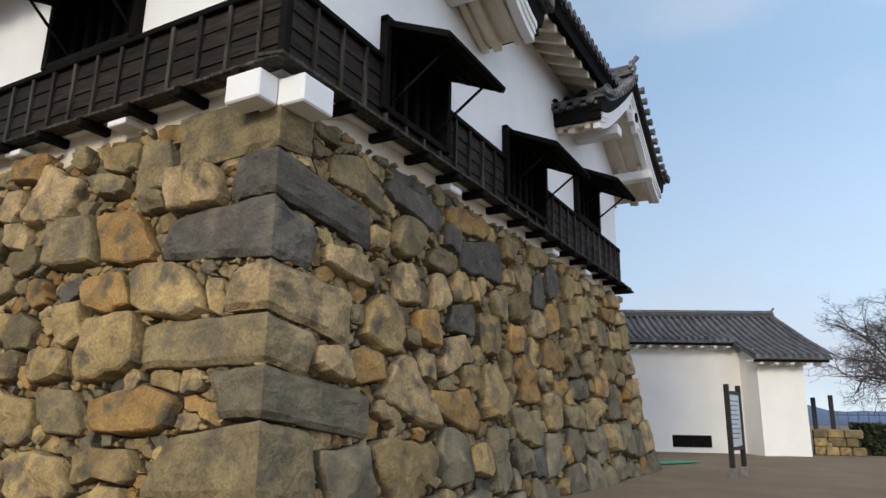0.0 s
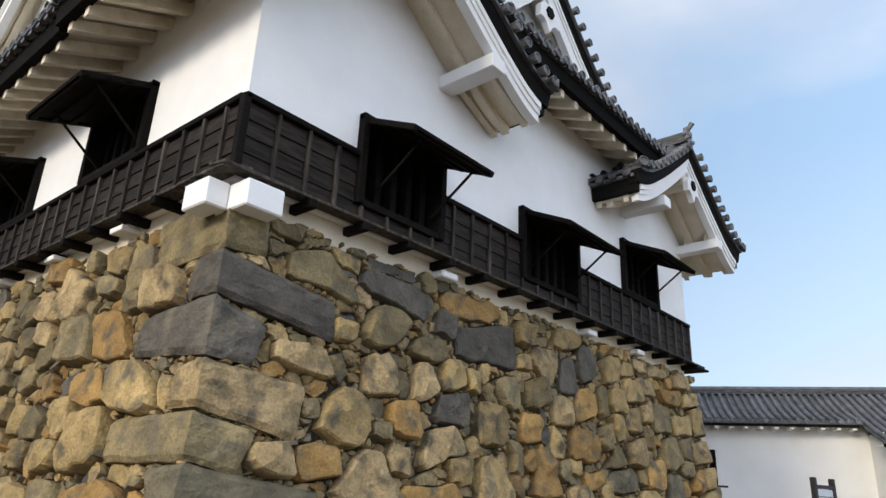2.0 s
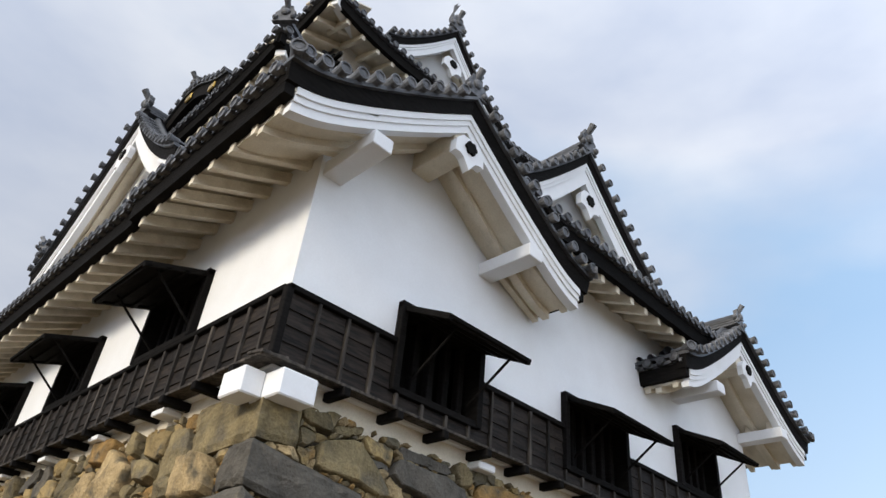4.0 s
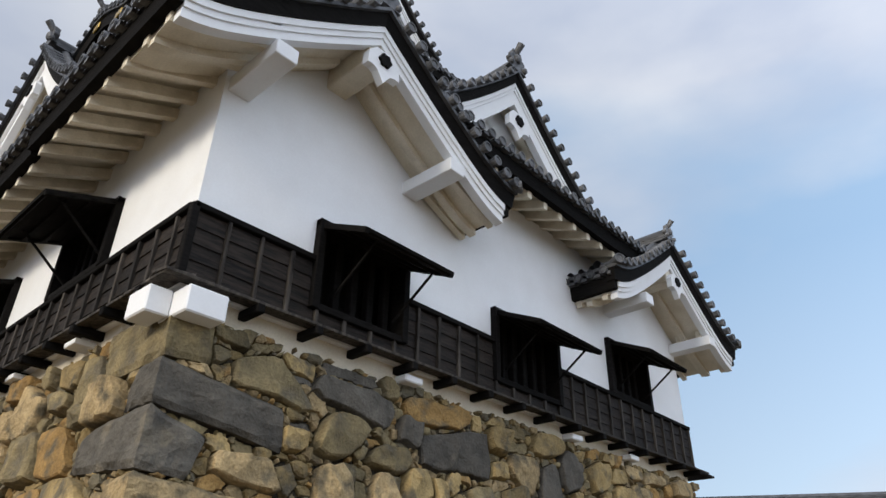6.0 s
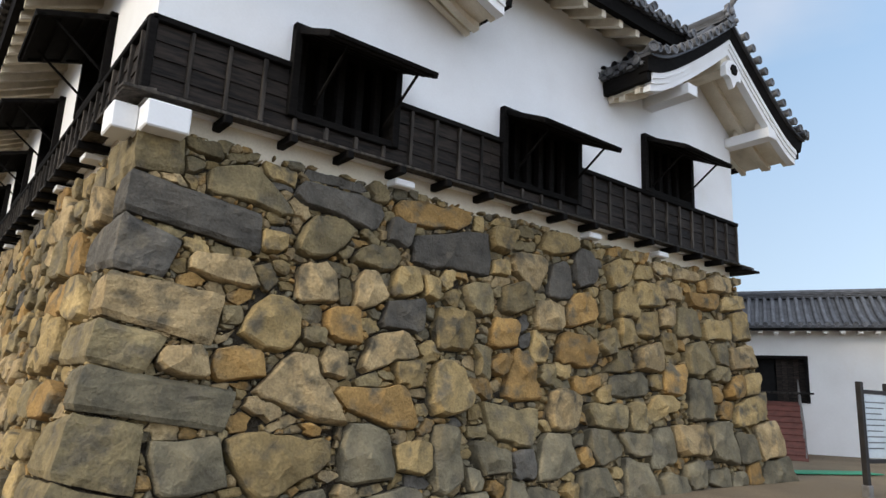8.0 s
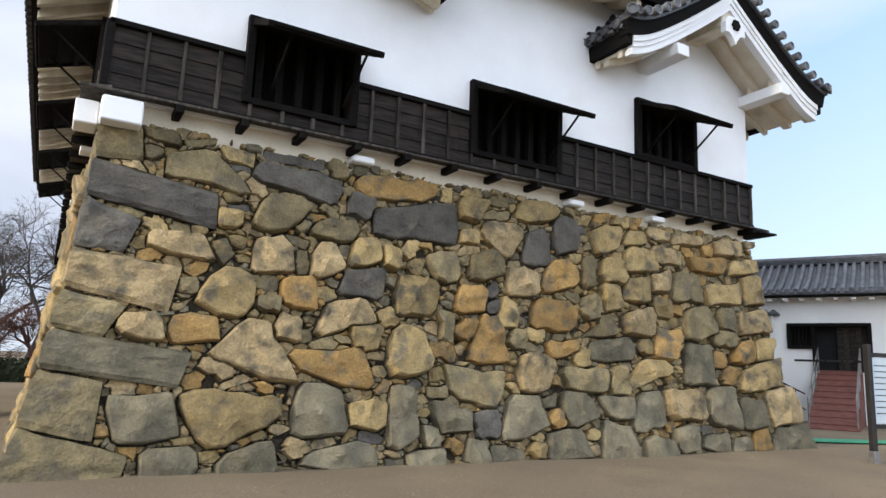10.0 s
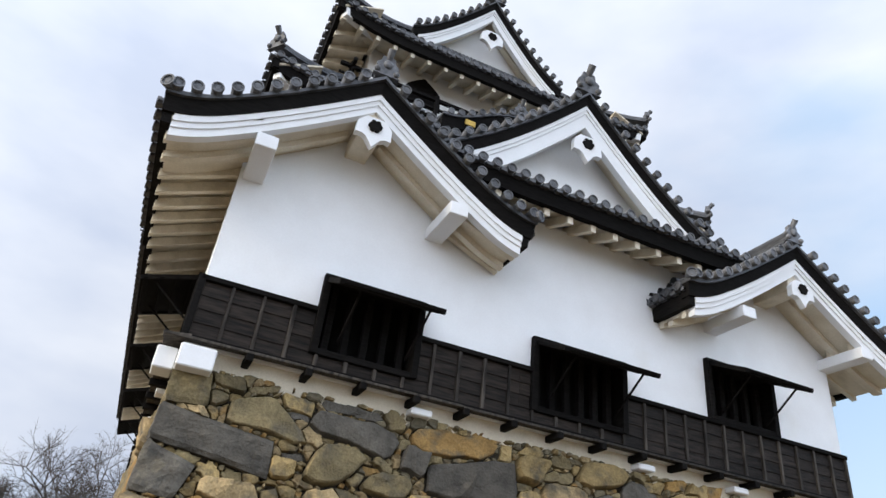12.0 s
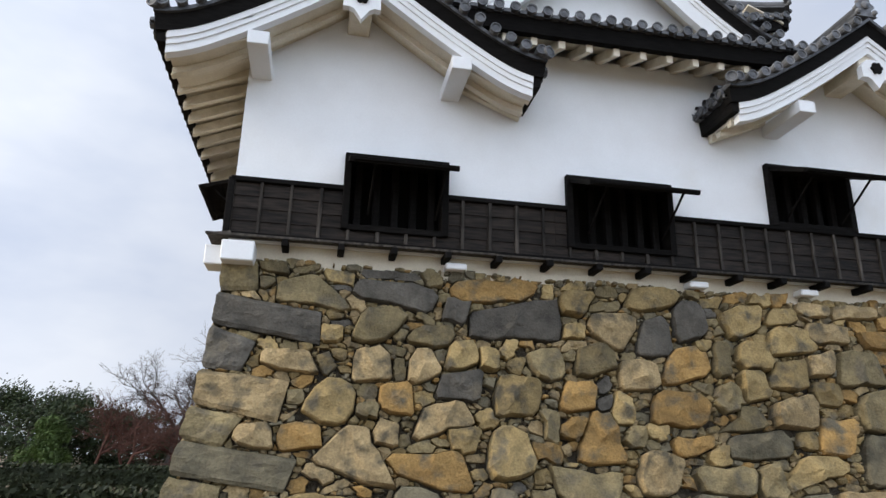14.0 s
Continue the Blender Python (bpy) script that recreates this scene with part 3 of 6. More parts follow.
roof_slope(keep, (14.85, -1.0, 7.98), (14.85, 3.3, 7.98), (14.5, -1.0, 8.2), (14.5, 3.3, 8.2), 0.0, 0.0, (1, 0, 0), wall_run=1.35, rows=False)
roof_slope(keep, (14.79, 3.3, 7.92), (14.79, 20.4, 7.92), (12.2, 3.3, 10.6), (12.2, 18.0, 10.6), 0.12, 0.0, (1, 0, 0), wall_run=1.3)
# inner eaves of the wings
roof_slope(keep, (5.03, -1.0, 7.98), (5.03, 1.5, 7.98), (4.7, -1.0, 8.2), (4.7, 1.5, 8.2), 0.0, 0.0, (1, 0, 0), wall_run=1.2, rows=False)
roof_slope(keep, (8.51, 1.5, 7.98), (8.51, -1.0, 7.98), (8.84, 1.5, 8.2), (8.84, -1.0, 8.2), 0.0, 0.0, (-1, 0, 0), wall_run=1.2, rows=False)
# middle eave of the front
roof_slope(keep, (2.6, -0.95, 9.12), (10.95, -0.95, 9.12), (2.6, 4.2, 12.0), (10.95, 4.2, 12.0), 0.16, 0.10, (0, -1, 0), wall_run=1.0)
# dormer gables on the first roof
gable(keep, Matrix.Translation((6.98, 0.0, 13.10)), 3.7, 3.05, 4.3, power=1.3, over=0.75, board=0.62, beams=False, star=1.52, star_s=1.0)
gable(keep, Matrix.Translation((-0.75, 8.75, 13.85)) @ Matrix.Rotation(radians(-90), 4, 'Z'), 4.2, 3.45, 2.6, power=1.3, over=0.75, board=0.5, beams=False, star=1.4, star_s=1.05)

# second roof, hipped, with a bowed gable at the middle of its front
def hip_roof(x0, x1, y0, y1, z, i0, i1, j0, j1, zi, lift, sag, run):
    roof_slope(keep, (x0, y0, z), (x1, y0, z), (i0, j0, zi), (i1, j0, zi), sag, lift, (0, -1, 0), wall_run=run)
    roof_slope(keep, (x0, y1, z), (x0, y0, z), (i0, j1, zi), (i0, j0, zi), sag, lift, (-1, 0, 0), wall_run=run)
    roof_slope(keep, (x1, y0, z), (x1, y1, z), (i1, j0, zi), (i1, j1, zi), sag, lift, (1, 0, 0), wall_run=run)
    roof_slope(keep, (x1, y1, z), (x0, y1, z), (i1, j1, zi), (i0, j1, zi), sag, lift, (0, 1, 0), wall_run=run, tiles=False, rafters=False)
    for (ex, ey), (tx, ty) in (((x0, y0), (i0, j0)), ((x1, y0), (i1, j0)), ((x0, y1), (i0, j1)), ((x1, y1), (i1, j1))):
        pts = []
        for k in range(7):
            s = k / 6
            pts.append((ex + (tx - ex) * s, ey + (ty - ey) * s, z + (zi - z) * s - 4 * sag * s * (1 - s) + lift * 1.35 * (1 - s) ** 2 + 0.10))
        ridge_roll(keep, pts, 0.12, 2, "hip_ridge")
        d = (ex - tx, ey - ty, 0)
        ridge_end(keep, Vector(pts[0]) + Vector((0, 0, 0.10)), d, 0.8)
        # plastered corner rafter
        o = Vector((ex, ey, z + lift - 0.42)) - Vector(d).normalized() * 0.25
        part("corner_rafter", beam(o, o - Vector(d).normalized() * 1.7 + Vector((0, 0, 0.25)), 0.24, 0.28, 0.015), PLASTER, keep, "white plastered corner beam")


hip_roof(-0.02, 13.52, 3.05, 18.0, 13.02, 2.7, 10.8, 5.2, 15.4, 15.3, 0.32, 0.12, 1.1)
hip_roof(1.22, 12.10, 3.95, 16.6, 16.70, 3.95, 8.95, 5.3, 15.2, 18.35, 0.45, 0.10, 1.2)
gable(keep, Matrix.Translation((6.42, 4.65, 20.9)), 2.75, 2.75, 10.8, power=1.3, over=0.8, board=0.5, beams=False, end_s=1.1, star=1.72, star_s=1.1)


# third storey: bell-shaped windows and a railing
def bell_window(cx, y, z, w, h):
    pts = []
    for i in range(25):
        a = i / 24
        x = -1 + 2 * a
        t = 1 - abs(x)
        pts.append((x * w / 2 * (1.0 + 0.0 * t), h * (0.52 + 0.48 * (t ** 0.55) * (0.75 + 0.25 * t))))
    pts = [(-w * 0.56, 0)] + pts + [(w * 0.56, 0)]
    for scale, y0, y1, mat, nm in ((1.0, y - 0.05, y + 0.02, BLACK_WOOD, "window_frame"),):
        bm = bmesh.new()
        f = [bm.verts.new((cx + px * scale, y0, z + pz * scale)) for px, pz in pts]
        k = [bm.verts.new((cx + px * scale, y1, z + pz * scale)) for px, pz in pts]
        bm.faces.new(f)
        for i in range(len(pts)):
            j = (i + 1) % len(pts)
            bm.faces.new((f[i], f[j], k[j], k[i]))
        return part("bell_window", bm, mat, keep, "black bell-shaped window under the top roof")


for bx in (4.45, 9.05):
    bell_window(bx, 5.15, 15.45, 1.15, 1.1)


def railing(a, b):
    a, b = Vector(a), Vector(b)
    d = (b - a).normalized()
    for z, w in ((0.0, 0.10), (0.34, 0.07), (0.68, 0.11)):
        part("rail", beam(a - d * 0.35 + Vector((0, 0, z)), b + d * 0.35 + Vector((0, 0, z)), w, w), BLACK_WOOD, keep)
    k = int((b - a).length / 1.3)
    for i in range(k + 1):
        p = a.lerp(b, i / k)
        part("rail_post", box(p.x - 0.06, p.x + 0.06, p.y - 0.06, p.y + 0.06, p.z - 0.1, p.z + 0.85, 0.01), BLACK_WOOD, keep)


railing((2.1, 4.55, 14.68), (11.4, 4.55, 14.68))
railing((2.1, 4.55, 14.68), (2.1, 16.0, 14.68))


# bowed gable on the second roof
def bow_z(x):
    u = min(1.0, abs(x) / 2.3)
    return 0.85 * (0.5 + 0.5 * math.cos(math.pi * u))


def bow_gable(m):
    """A bowed gable in its own frame, facing -y, with its tile line at the origin."""
    xs = [-2.3 + 4.6 * i / 24 for i in range(25)]
    vs, fs = sheet([[m @ Vector((x, y, bow_z(x) + y * 0.12)) for y in (0.0, 2.2)] for x in xs], 0.08)
    bow = raw("bow_gable", vs, fs, TILE, keep, "bowed tiled gable with gilt fittings")
    toward = m.to_3x3() @ Vector((0, -1, 0))
    for i in range(15):
        x = -2.1 + 4.2 * i / 14
        share("eave_tile", EAVE_TILE, bow, facing(m @ Vector((x, -0.04, bow_z(x) + 0.06)), toward))
    part("bow_board", strip([m @ Vector((x, 0.06, bow_z(x) - 0.08)) for x in xs], [m @ Vector((x, 0.10, bow_z(x) - 0.42)) for x in xs], m.to_3x3() @ Vector((0, 0.16, 0))), BLACK_WOOD, bow, "black lacquered bowed board")
    for x in (-1.5, 0.0, 1.5):
        bm = box(x - 0.16, x + 0.16, 0.03, 0.07, bow_z(x) - 0.36, bow_z(x) - 0.16, 0.02, m)
        part("gilt_plate", bm, GOLD, bow, "gilt metal plate")
    ridge_end(keep, m @ Vector((0, 0.05, 0.98)), toward, 0.75)


bow_gable(Matrix.Translation((6.75, 2.90, 13.55)))
bow_gable(Matrix.Translation((-0.16, 7.4, 13.45)) @ Matrix.Rotation(radians(-90), 4, 'Z'))


def ridge_fish(at, toward):
    """The upswept fish-shaped ornament at the end of the top ridge."""
    bm = bmesh.new()
    rings = []
    for i in range(10):
        s = i / 9
        c = Vector((0, -0.20 + 0.34 * math.sin(s * 2.2), 0.05 + s * 0.85))
        r = 0.19 * (1 - s) ** 0.7 + 0.025
        rings.append([bm.verts.new(c + Vector((math.cos(a) * r * 0.8, math.sin(a) * r, 0))) for a in [2 * math.pi * j / 8 for j in range(8)]])
    for p, q in zip(rings, rings[1:]):
        for j in range(8):
            bm.faces.new((p[j], p[(j + 1) % 8], q[(j + 1) % 8], q[j]))
    bm.faces.new(rings[0])
    bm.faces.new(rings[-1])
    for s in (-1, 1):
        v = [bm.verts.new(p) for p in ((0, 0.05, 0.80), (s * 0.05, -0.18, 1.15), (s * 0.03, 0.06, 1.22), (0, 0.12, 0.95))]
        bm.faces.new(v)
    bmesh.ops.transform(bm, matrix=facing(at, toward), verts=bm.verts)
    return part("ridge_fish", bm, TILE, keep, "upswept grey roof fish")


ridge_fish((6.42, 4.95, 21.25), (0, -1, 0))
ridge_fish((6.42, 15.1, 21.25), (0, 1, 0))


# ---------- board skirt, ledge and windows of the first storey ----------
def outside(x0, x1, gaps):
    """The pieces of x0 to x1 that lie outside the gaps."""
    out, x = [], x0
    for a, b in sorted(gaps):
        if b <= x0 or a >= x1:
            continue
        if a > x + 0.01:
            out.append((x, min(a, x1)))
        x = max(x, b)
    if x < x1 - 0.01:
        out.append((x, x1))
    return out


def skirt(m, length, post, gaps):
    """The black board skirt along one face: lapped boards, battens, rails, ledge and beam ends; it steps down under the windows."""
    zs = 5.16
    sk = part("board_skirt", box(0, length, 0.035, 0.095, ZB0, zs, 0, m), BLACK_WOOD, keep, "black weathered board skirt with upright battens")
    for a, b in outside(0, length, gaps):
        part("backing", box(a, b, 0.035, 0.095, zs, ZB1 - 0.03, 0, m), BLACK_WOOD, sk)
        part("top_rail", box(a - 0.02, b + 0.02, -0.055, 0.10, ZB1 - 0.085, ZB1, 0.012, m), BLACK_WOOD, sk)
    rows = 4
    h = (ZB1 - 0.10 - ZB0 - 0.08) / rows
    cell, k = 0.482, int(length / 0.482)
    for i in range(rows):
        z = ZB0 + 0.08 + i * h
        for a, b in outside(0, length, gaps if z + h > zs + 0.1 else []):
            x = a
            while x < b - 0.03:
                e = min(b, x + cell * random.choice((2, 3, 4)))
                bm = box(x + 0.002, e - 0.002, -0.002, 0.035, z, z + h + 0.025)
                for v in bm.verts:
                    if v.co.z > z + h / 2 and v.co.y < 0.02:
                        v.co.y += 0.024
                    v.co.z += random.uniform(-0.004, 0.004)
                bmesh.ops.transform(bm, matrix=m, verts=bm.verts)
                part("board", bm, BOARD_WOOD, sk)
                x = e
    for i in range(k + 1):
        x = min(length - 0.03, i * cell + (0.03 if i == 0 else 0))
        w = 0.027 + random.uniform(-0.004, 0.006)
        top = zs if any(a < x < b for a, b in gaps) else ZB1 - 0.06
        part("batten", box(x - w, x + w, -0.040, 0.02, ZB0 + 0.06, top, 0.006, m), BATTEN_WOOD, sk)
    part("bottom_rail", box(-0.02, length + 0.02, -0.05, 0.10, ZB0, ZB0 + 0.09, 0.012, m), BLACK_WOOD, sk)
    if post:
        part("corner_post", box(-0.055, 0.05, -0.055, 0.05, ZB0, ZB1 - 0.03, 0.01, m), BLACK_WOOD, sk)
    # ledge boards and the beam ends under it
    x = -0.27 if post else -0.30
    while x < length + 0.25:
        e = min(length + 0.28, x + random.uniform(2.2, 3.4))
        bm = box(x, e - 0.01, -0.25, 0.10, ZB0 - 0.055, ZB0 - 0.015, 0.006)
        dz = random.uniform(-0.012, 0.012)
        for v in bm.verts:
            v.co.z += (0.05 if v.co.y > -0.1 else 0) + dz
        bmesh.ops.transform(bm, matrix=m, verts=bm.verts)
        part("ledge_board", bm, BATTEN_WOOD, sk, "grey weathered ledge board")
        x = e
    x = 0.95
    while x < length - 0.2:
        part("beam_end", box(x - 0.055, x + 0.055, -0.28, 0.3, ZB0 - 0.165, ZB0 - 0.05, 0.012, m), BLACK_WOOD, sk, "black beam end under the ledge")
        x += 0.875 + random.uniform(-0.03, 0.03)
    return sk


def window(m, x0, x1, z1, z0, drop, out):
    """A barred window whose top-hung board shutter is propped open."""
    w = empty("window", "black barred window with its board shutter propped open", "window")
    w.parent = keep
    del w["category"]
    for a, b in ((x0 - 0.10, x0 + 0.02), (x1 - 0.02, x1 + 0.10)):
        part("jamb", box(a, b, -0.075, 0.34, z0 - 0.04, z1 + 0.03, 0.008, m), BLACK_WOOD, w)
    part("lintel", box(x0 - 0.10, x1 + 0.10, -0.07, 0.34, z1 - 0.03, z1 + 0.07, 0.008, m), BLACK_WOOD, w)
    part("sill", box(x0 - 0.02, x1 + 0.02, -0.06, 0.34, z0 - 0.05, z0 + 0.05, 0.008, m), BLACK_WOOD, w)
    k = max(4, int(round((x1 - x0) / 0.30)))
    for i in range(k):
        x = x0 + (x1 - x0) * (i + 0.5) / k
        part("bar", box(x - 0.06, x + 0.06, 0.17, 0.30, z0, z1, 0.012, m), BLACK_WOOD, w)
    # shutter, turned out about its top edge
    long = math.hypot(drop, out)
    turn = m @ Matrix.Translation((0, -0.06, z1 - 0.03)) @ Matrix.Rotation(-math.atan2(out, drop), 4, 'X')
    a, b = x0 - 0.05, x1 + 0.10
    sh = part("shutter", box(a, b, -0.02, 0.012, -long, 0, 0.004, turn), BLACK_WOOD, w, "black board shutter propped open")
    n = 6
    for i in range(n):
        p, q = a + (b - a) * i / n, a + (b - a) * (i + 1) / n
        part("shutter_board", box(p + 0.006, q - 0.006, -0.038, -0.018, -long, 0, 0.004, turn), BLACK_WOOD, sh)
    for i in range(4):
        z = -long * (0.06 + 0.86 * i / 3)
        part("shutter_batten", box(a, b, 0.01, 0.055, z - 0.04, z + 0.04, 0.006, turn), BLACK_WOOD, sh)
    for x in (a + 0.04, b - 0.04):
        part("shutter_stile", box(x - 0.04, x + 0.04, 0.0, 0.05, -long, 0, 0.006, turn), BLACK_WOOD, sh)
    for x in (x0 + 0.34, x1 - 0.10):
        p = m @ Vector((x, 0.08, max(z0 + 0.1, z1 - 0.98)))
        q = m @ Vector((x + 0.03, -out * 0.86, z1 - drop * 0.86 + 0.02))
        part("prop", beam(p, q, 0.035, 0.035, 0.005), BLACK_WOOD, w, "thin wooden prop")
    return w


LEFT_FACE = Matrix.Rotation(radians(-90), 4, 'Z')                     # local x runs along -y
skirt(FRONT, WIDE, True, [(a - 0.1, b + 0.1) for a, b, _, d in WIN_FRONT if d < 5.5])
skirt(Matrix.Translation((0, 20.6, 0)) @ LEFT_FACE, 20.54, False, [])
for a, b, c, d in WIN_FRONT:
    window(FRONT, a, b, c, d, 0.42, 0.92)
for a, b, c, d in WIN_LEFT:
    window(Matrix.Translation((0, 20.6, 0)) @ LEFT_FACE, 20.6 - b, 20.6 - a, c, d, 0.30, 0.95)

# white plastered beam ends under the corner and along the foot of the wall
part("corner_beam_end", box(0.0, 0.50, -0.32, 0.30, 4.38, 4.70, 0.018), PLASTER, keep, "white plastered beam end at the corner")
part("corner_beam_end", box(-0.29, -0.004, 0.02, 0.50, 4.38, 4.70, 0.018), PLASTER, keep, "white plastered beam end at the corner")
for y in (2.5, 4.7, 7.0, 9.3, 11.6, 13.9):
    part("foot_beam_end", box(-0.14, 0.2, y - 0.17, y + 0.17, 4.62, 4.70, 0.012), PLASTER, keep, "small white plastered beam end")
for x in (3.75, 8.15, 10.35):
    part("foot_beam_end", box(x - 0.18, x + 0.18, -0.10, 0.2, 4.55, 4.66, 0.02), PLASTER, keep, "small white plastered beam end")
part("ledge_end", box(13.3, 14.05, -0.25, 0.5, 4.72, 4.77, 0.01), BLACK_WOOD, keep, "black ledge end past the far corner")


# ---------- stone base ----------
Z_TOP = 4.57


def front_in(z):
    d = 4.5 - z
    return 0.02 - 0.055 * d - 0.018 * d * d


def left_in(z):
    d = 4.5 - z
    return 0.05 - 0.035 * d - 0.020 * d * d


def right_out(z):
    d = 4.5 - z
    return 13.55 + 0.02 * d + 0.055 * d * d


base = tagged(new("stone_base"), "battered dry stone base of tan and dark grey stones", "stone wall", kind="structure")
TONES = {"t": STONE_TAN, "o": STONE_OCHRE, "p": STONE_PALE, "g": STONE_GREY, "m": STONE_MOSS, "k": STONE_MID}

# rubble core behind the face stones
_zs = [(Z_TOP + 0.09) * i / 10 - 0.15 for i in range(11)]
vs, fs = [], []
for z in _zs:
    x0, y0, x1 = left_in(z) + 0.125, front_in(z) + 0.125, right_out(z) - 0.13
    vs += [(x0, y0, z), (x1, y0, z), (x1, 21.2, z), (x0, 21.2, z)]
for i in range(10):
    for j in range(4):
        k = (j + 1) % 4
        fs.append((4 * i + j, 4 * i + k, 4 * i + 4 + k, 4 * i + 4 + j))
fs.append((40, 41, 42, 43))
raw("rubble_core", vs, fs, STONE_BACK, base)

# corner stones, long on one face and short on the other by turns: top and bottom at the corner;
# then, for the front and for the side, the reach of the upper and lower edge and their heights there
QUOINS = [(4.55, 3.95, (0.54, 0.60, 4.47, 4.00), (1.57, 1.46, 4.60, 3.90), "m"),
          (3.92, 3.44, (1.60, 1.61, 3.71, 3.18), (0.52, 0.58, 3.97, 3.43), "g"),
          (3.42, 2.75, (0.65, 0.48, 3.18, 2.71), (1.40, 1.48, 3.32, 2.86), "g"),
          (2.72, 2.22, (1.21, 1.08, 2.60, 1.98), (0.34, 0.40, 2.66, 2.23), "p"),
          (2.19, 1.72, (0.59, 0.34, 2.04, 1.61), (1.50, 1.39, 2.15, 1.69), "m"),
          (1.69, 1.24, (1.42, 1.26, 1.48, 1.02), (0.42, 0.16, 1.64, 1.21), "k"),
          (1.22, 0.57, (0.41, 0.36, 1.09, 0.40), (0.75, 1.00, 1.02, 0.50), "m"),
          (0.54, -0.14, (0.76, 0.67, 0.24, -0.16), (1.10, 1.10, 0.45, -0.16), "m")]


def quoin(z1, z0, front, left, tone):
    bm = bmesh.new()
    fx, ly = (front[0] + front[1]) / 2, (left[0] + left[1]) / 2
    d = 0.34
    rings = [[bm.verts.new((x, y, s)) for x, y in ((0, 0), (fx, 0), (fx, d), (d, d), (d, ly), (0, ly))] for s in (0.0, 1.0)]
    bm.faces.new(rings[0][::-1])
    bm.faces.new(rings[1])
    for j in range(6):
        k = (j + 1) % 6
        bm.faces.new((rings[0][j], rings[0][k], rings[1][k], rings[1][j]))
    bmesh.ops.triangulate(bm, faces=[f for f in bm.faces if len(f.verts) > 4])
    bmesh.ops.subdivide_edges(bm, edges=bm.edges[:], cuts=7, use_grid_fill=True)
    for v in bm.verts:
        x, y, s = v.co
        kx, ky = min(1.0, x / fx), min(1.0, y / ly)
        low = z0 + (front[3] - z0) * kx + (left[3] - z0) * ky
        top = z1 + (front[2] - z1) * kx + (left[2] - z1) * ky
        z = low + (top - low) * s
        px = x + kx * (front[1] + (front[0] - front[1]) * s - fx) + (left_in(z) - 0.035) * (1 - kx)
        py = y + ky * (left[1] + (left[0] - left[1]) * s - ly) + (front_in(z) - 0.035) * (1 - ky)
        q = Vector((px, py, z)) * 3.1 + Vector((z1 * 7, 0, 0))
        e = 0.030 * noise.noise(q) + 0.020 * noise.noise(q * 3.3) + 0.010 * noise.noise(q * 8.0)
        # worn edges draw in towards the joints
        t = max(0.0, abs(2 * s - 1) - 0.72) / 0.28
        pull = 0.040 * t * t
        if y < 1e-4:
            py += e + pull + 0.03 * max(0, (kx - 0.86) / 0.14) ** 2
        if x < 1e-4:
            px += e + pull + 0.03 * max(0, (ky - 0.86) / 0.14) ** 2
        z += 0.022 * noise.noise(Vector((px * 2.5, py * 2.5, z1 * 3 + s))) + 0.012 * noise.noise(Vector((px * 8, py * 8, z1 * 3 + s)))
        v.co = (px, py, z)
    return part("corner_stone", bm, TONES[tone], base)


for q in QUOINS:
    quoin(*q)

# the large stones of the front face: centre along the wall, height, width, tallness, turn, lean, taper to the top, taper to the side
C1 = [(0.8, 4.44, 0.47, 0.2, 0.05, -0.36, -0.03, 0.3), (1.33, 4.44, 0.46, 0.11, 0.13, 0.05, -0.0, -0.12), (1.88, 4.32, 0.49, 0.23, -0.08, -0.38, 0.05, 0.08), (2.71, 4.41, 1.02, 0.16, 0.0, -0.07, 0.02, 0.02), (4.45, 4.26, 1.47, 0.37, 0.07, 0.01, 0.08, -0.08), (5.41, 4.3, 0.22, 0.32, 0.11, 0.16, -0.08, 0.04), (6.45, 4.39, 0.43, 0.21, 0.06, -0.13, -0.04, -0.05), (7.29, 4.29, 0.95, 0.37, 0.02, 0.56, 0.04, -0.19), (8.47, 4.35, 0.44, 0.22, 0.05, 0.27, 0.15, -0.02), (10.47, 4.3, 0.62, 0.27, 0.01, 0.25, 0.03, -0.04), (11.31, 4.31, 0.97, 0.27, 0.09, 0.36, 0.02, -0.04)]
C2 = [(12.59, 4.25, 0.83, 0.37, 0.09, 0.08, -0.02, -0.07), (13.54, 4.3, 0.6, 0.35, 0.08, 0.39, -0.0, 0.14), (0.72, 4.18, 0.27, 0.22, 0.38, 0.1, -0.11, -0.32), (1.35, 4.05, 0.88, 0.52, 0.1, -0.55, -0.28, 0.34), (2.47, 3.52, 0.63, 0.59, -0.1, 0.53, 0.18, -0.0), (2.77, 4.08, 1.29, 0.41, -0.12, 0.21, 0.03, 0.19), (3.76, 3.88, 0.4, 0.41, -0.24, 0.28, 0.07, 0.03), (4.78, 3.74, 1.62, 0.6, 0.09, 0.19, -0.01, 0.29), (5.79, 3.63, 0.41, 0.28, 0.01, 0.31, -0.08, -0.07), (5.85, 4.14, 0.54, 0.44, -0.17, 0.28, 0.08, 0.19), (6.42, 4.14, 0.59, 0.2, 0.13, 0.19, -0.01, 0.01)]
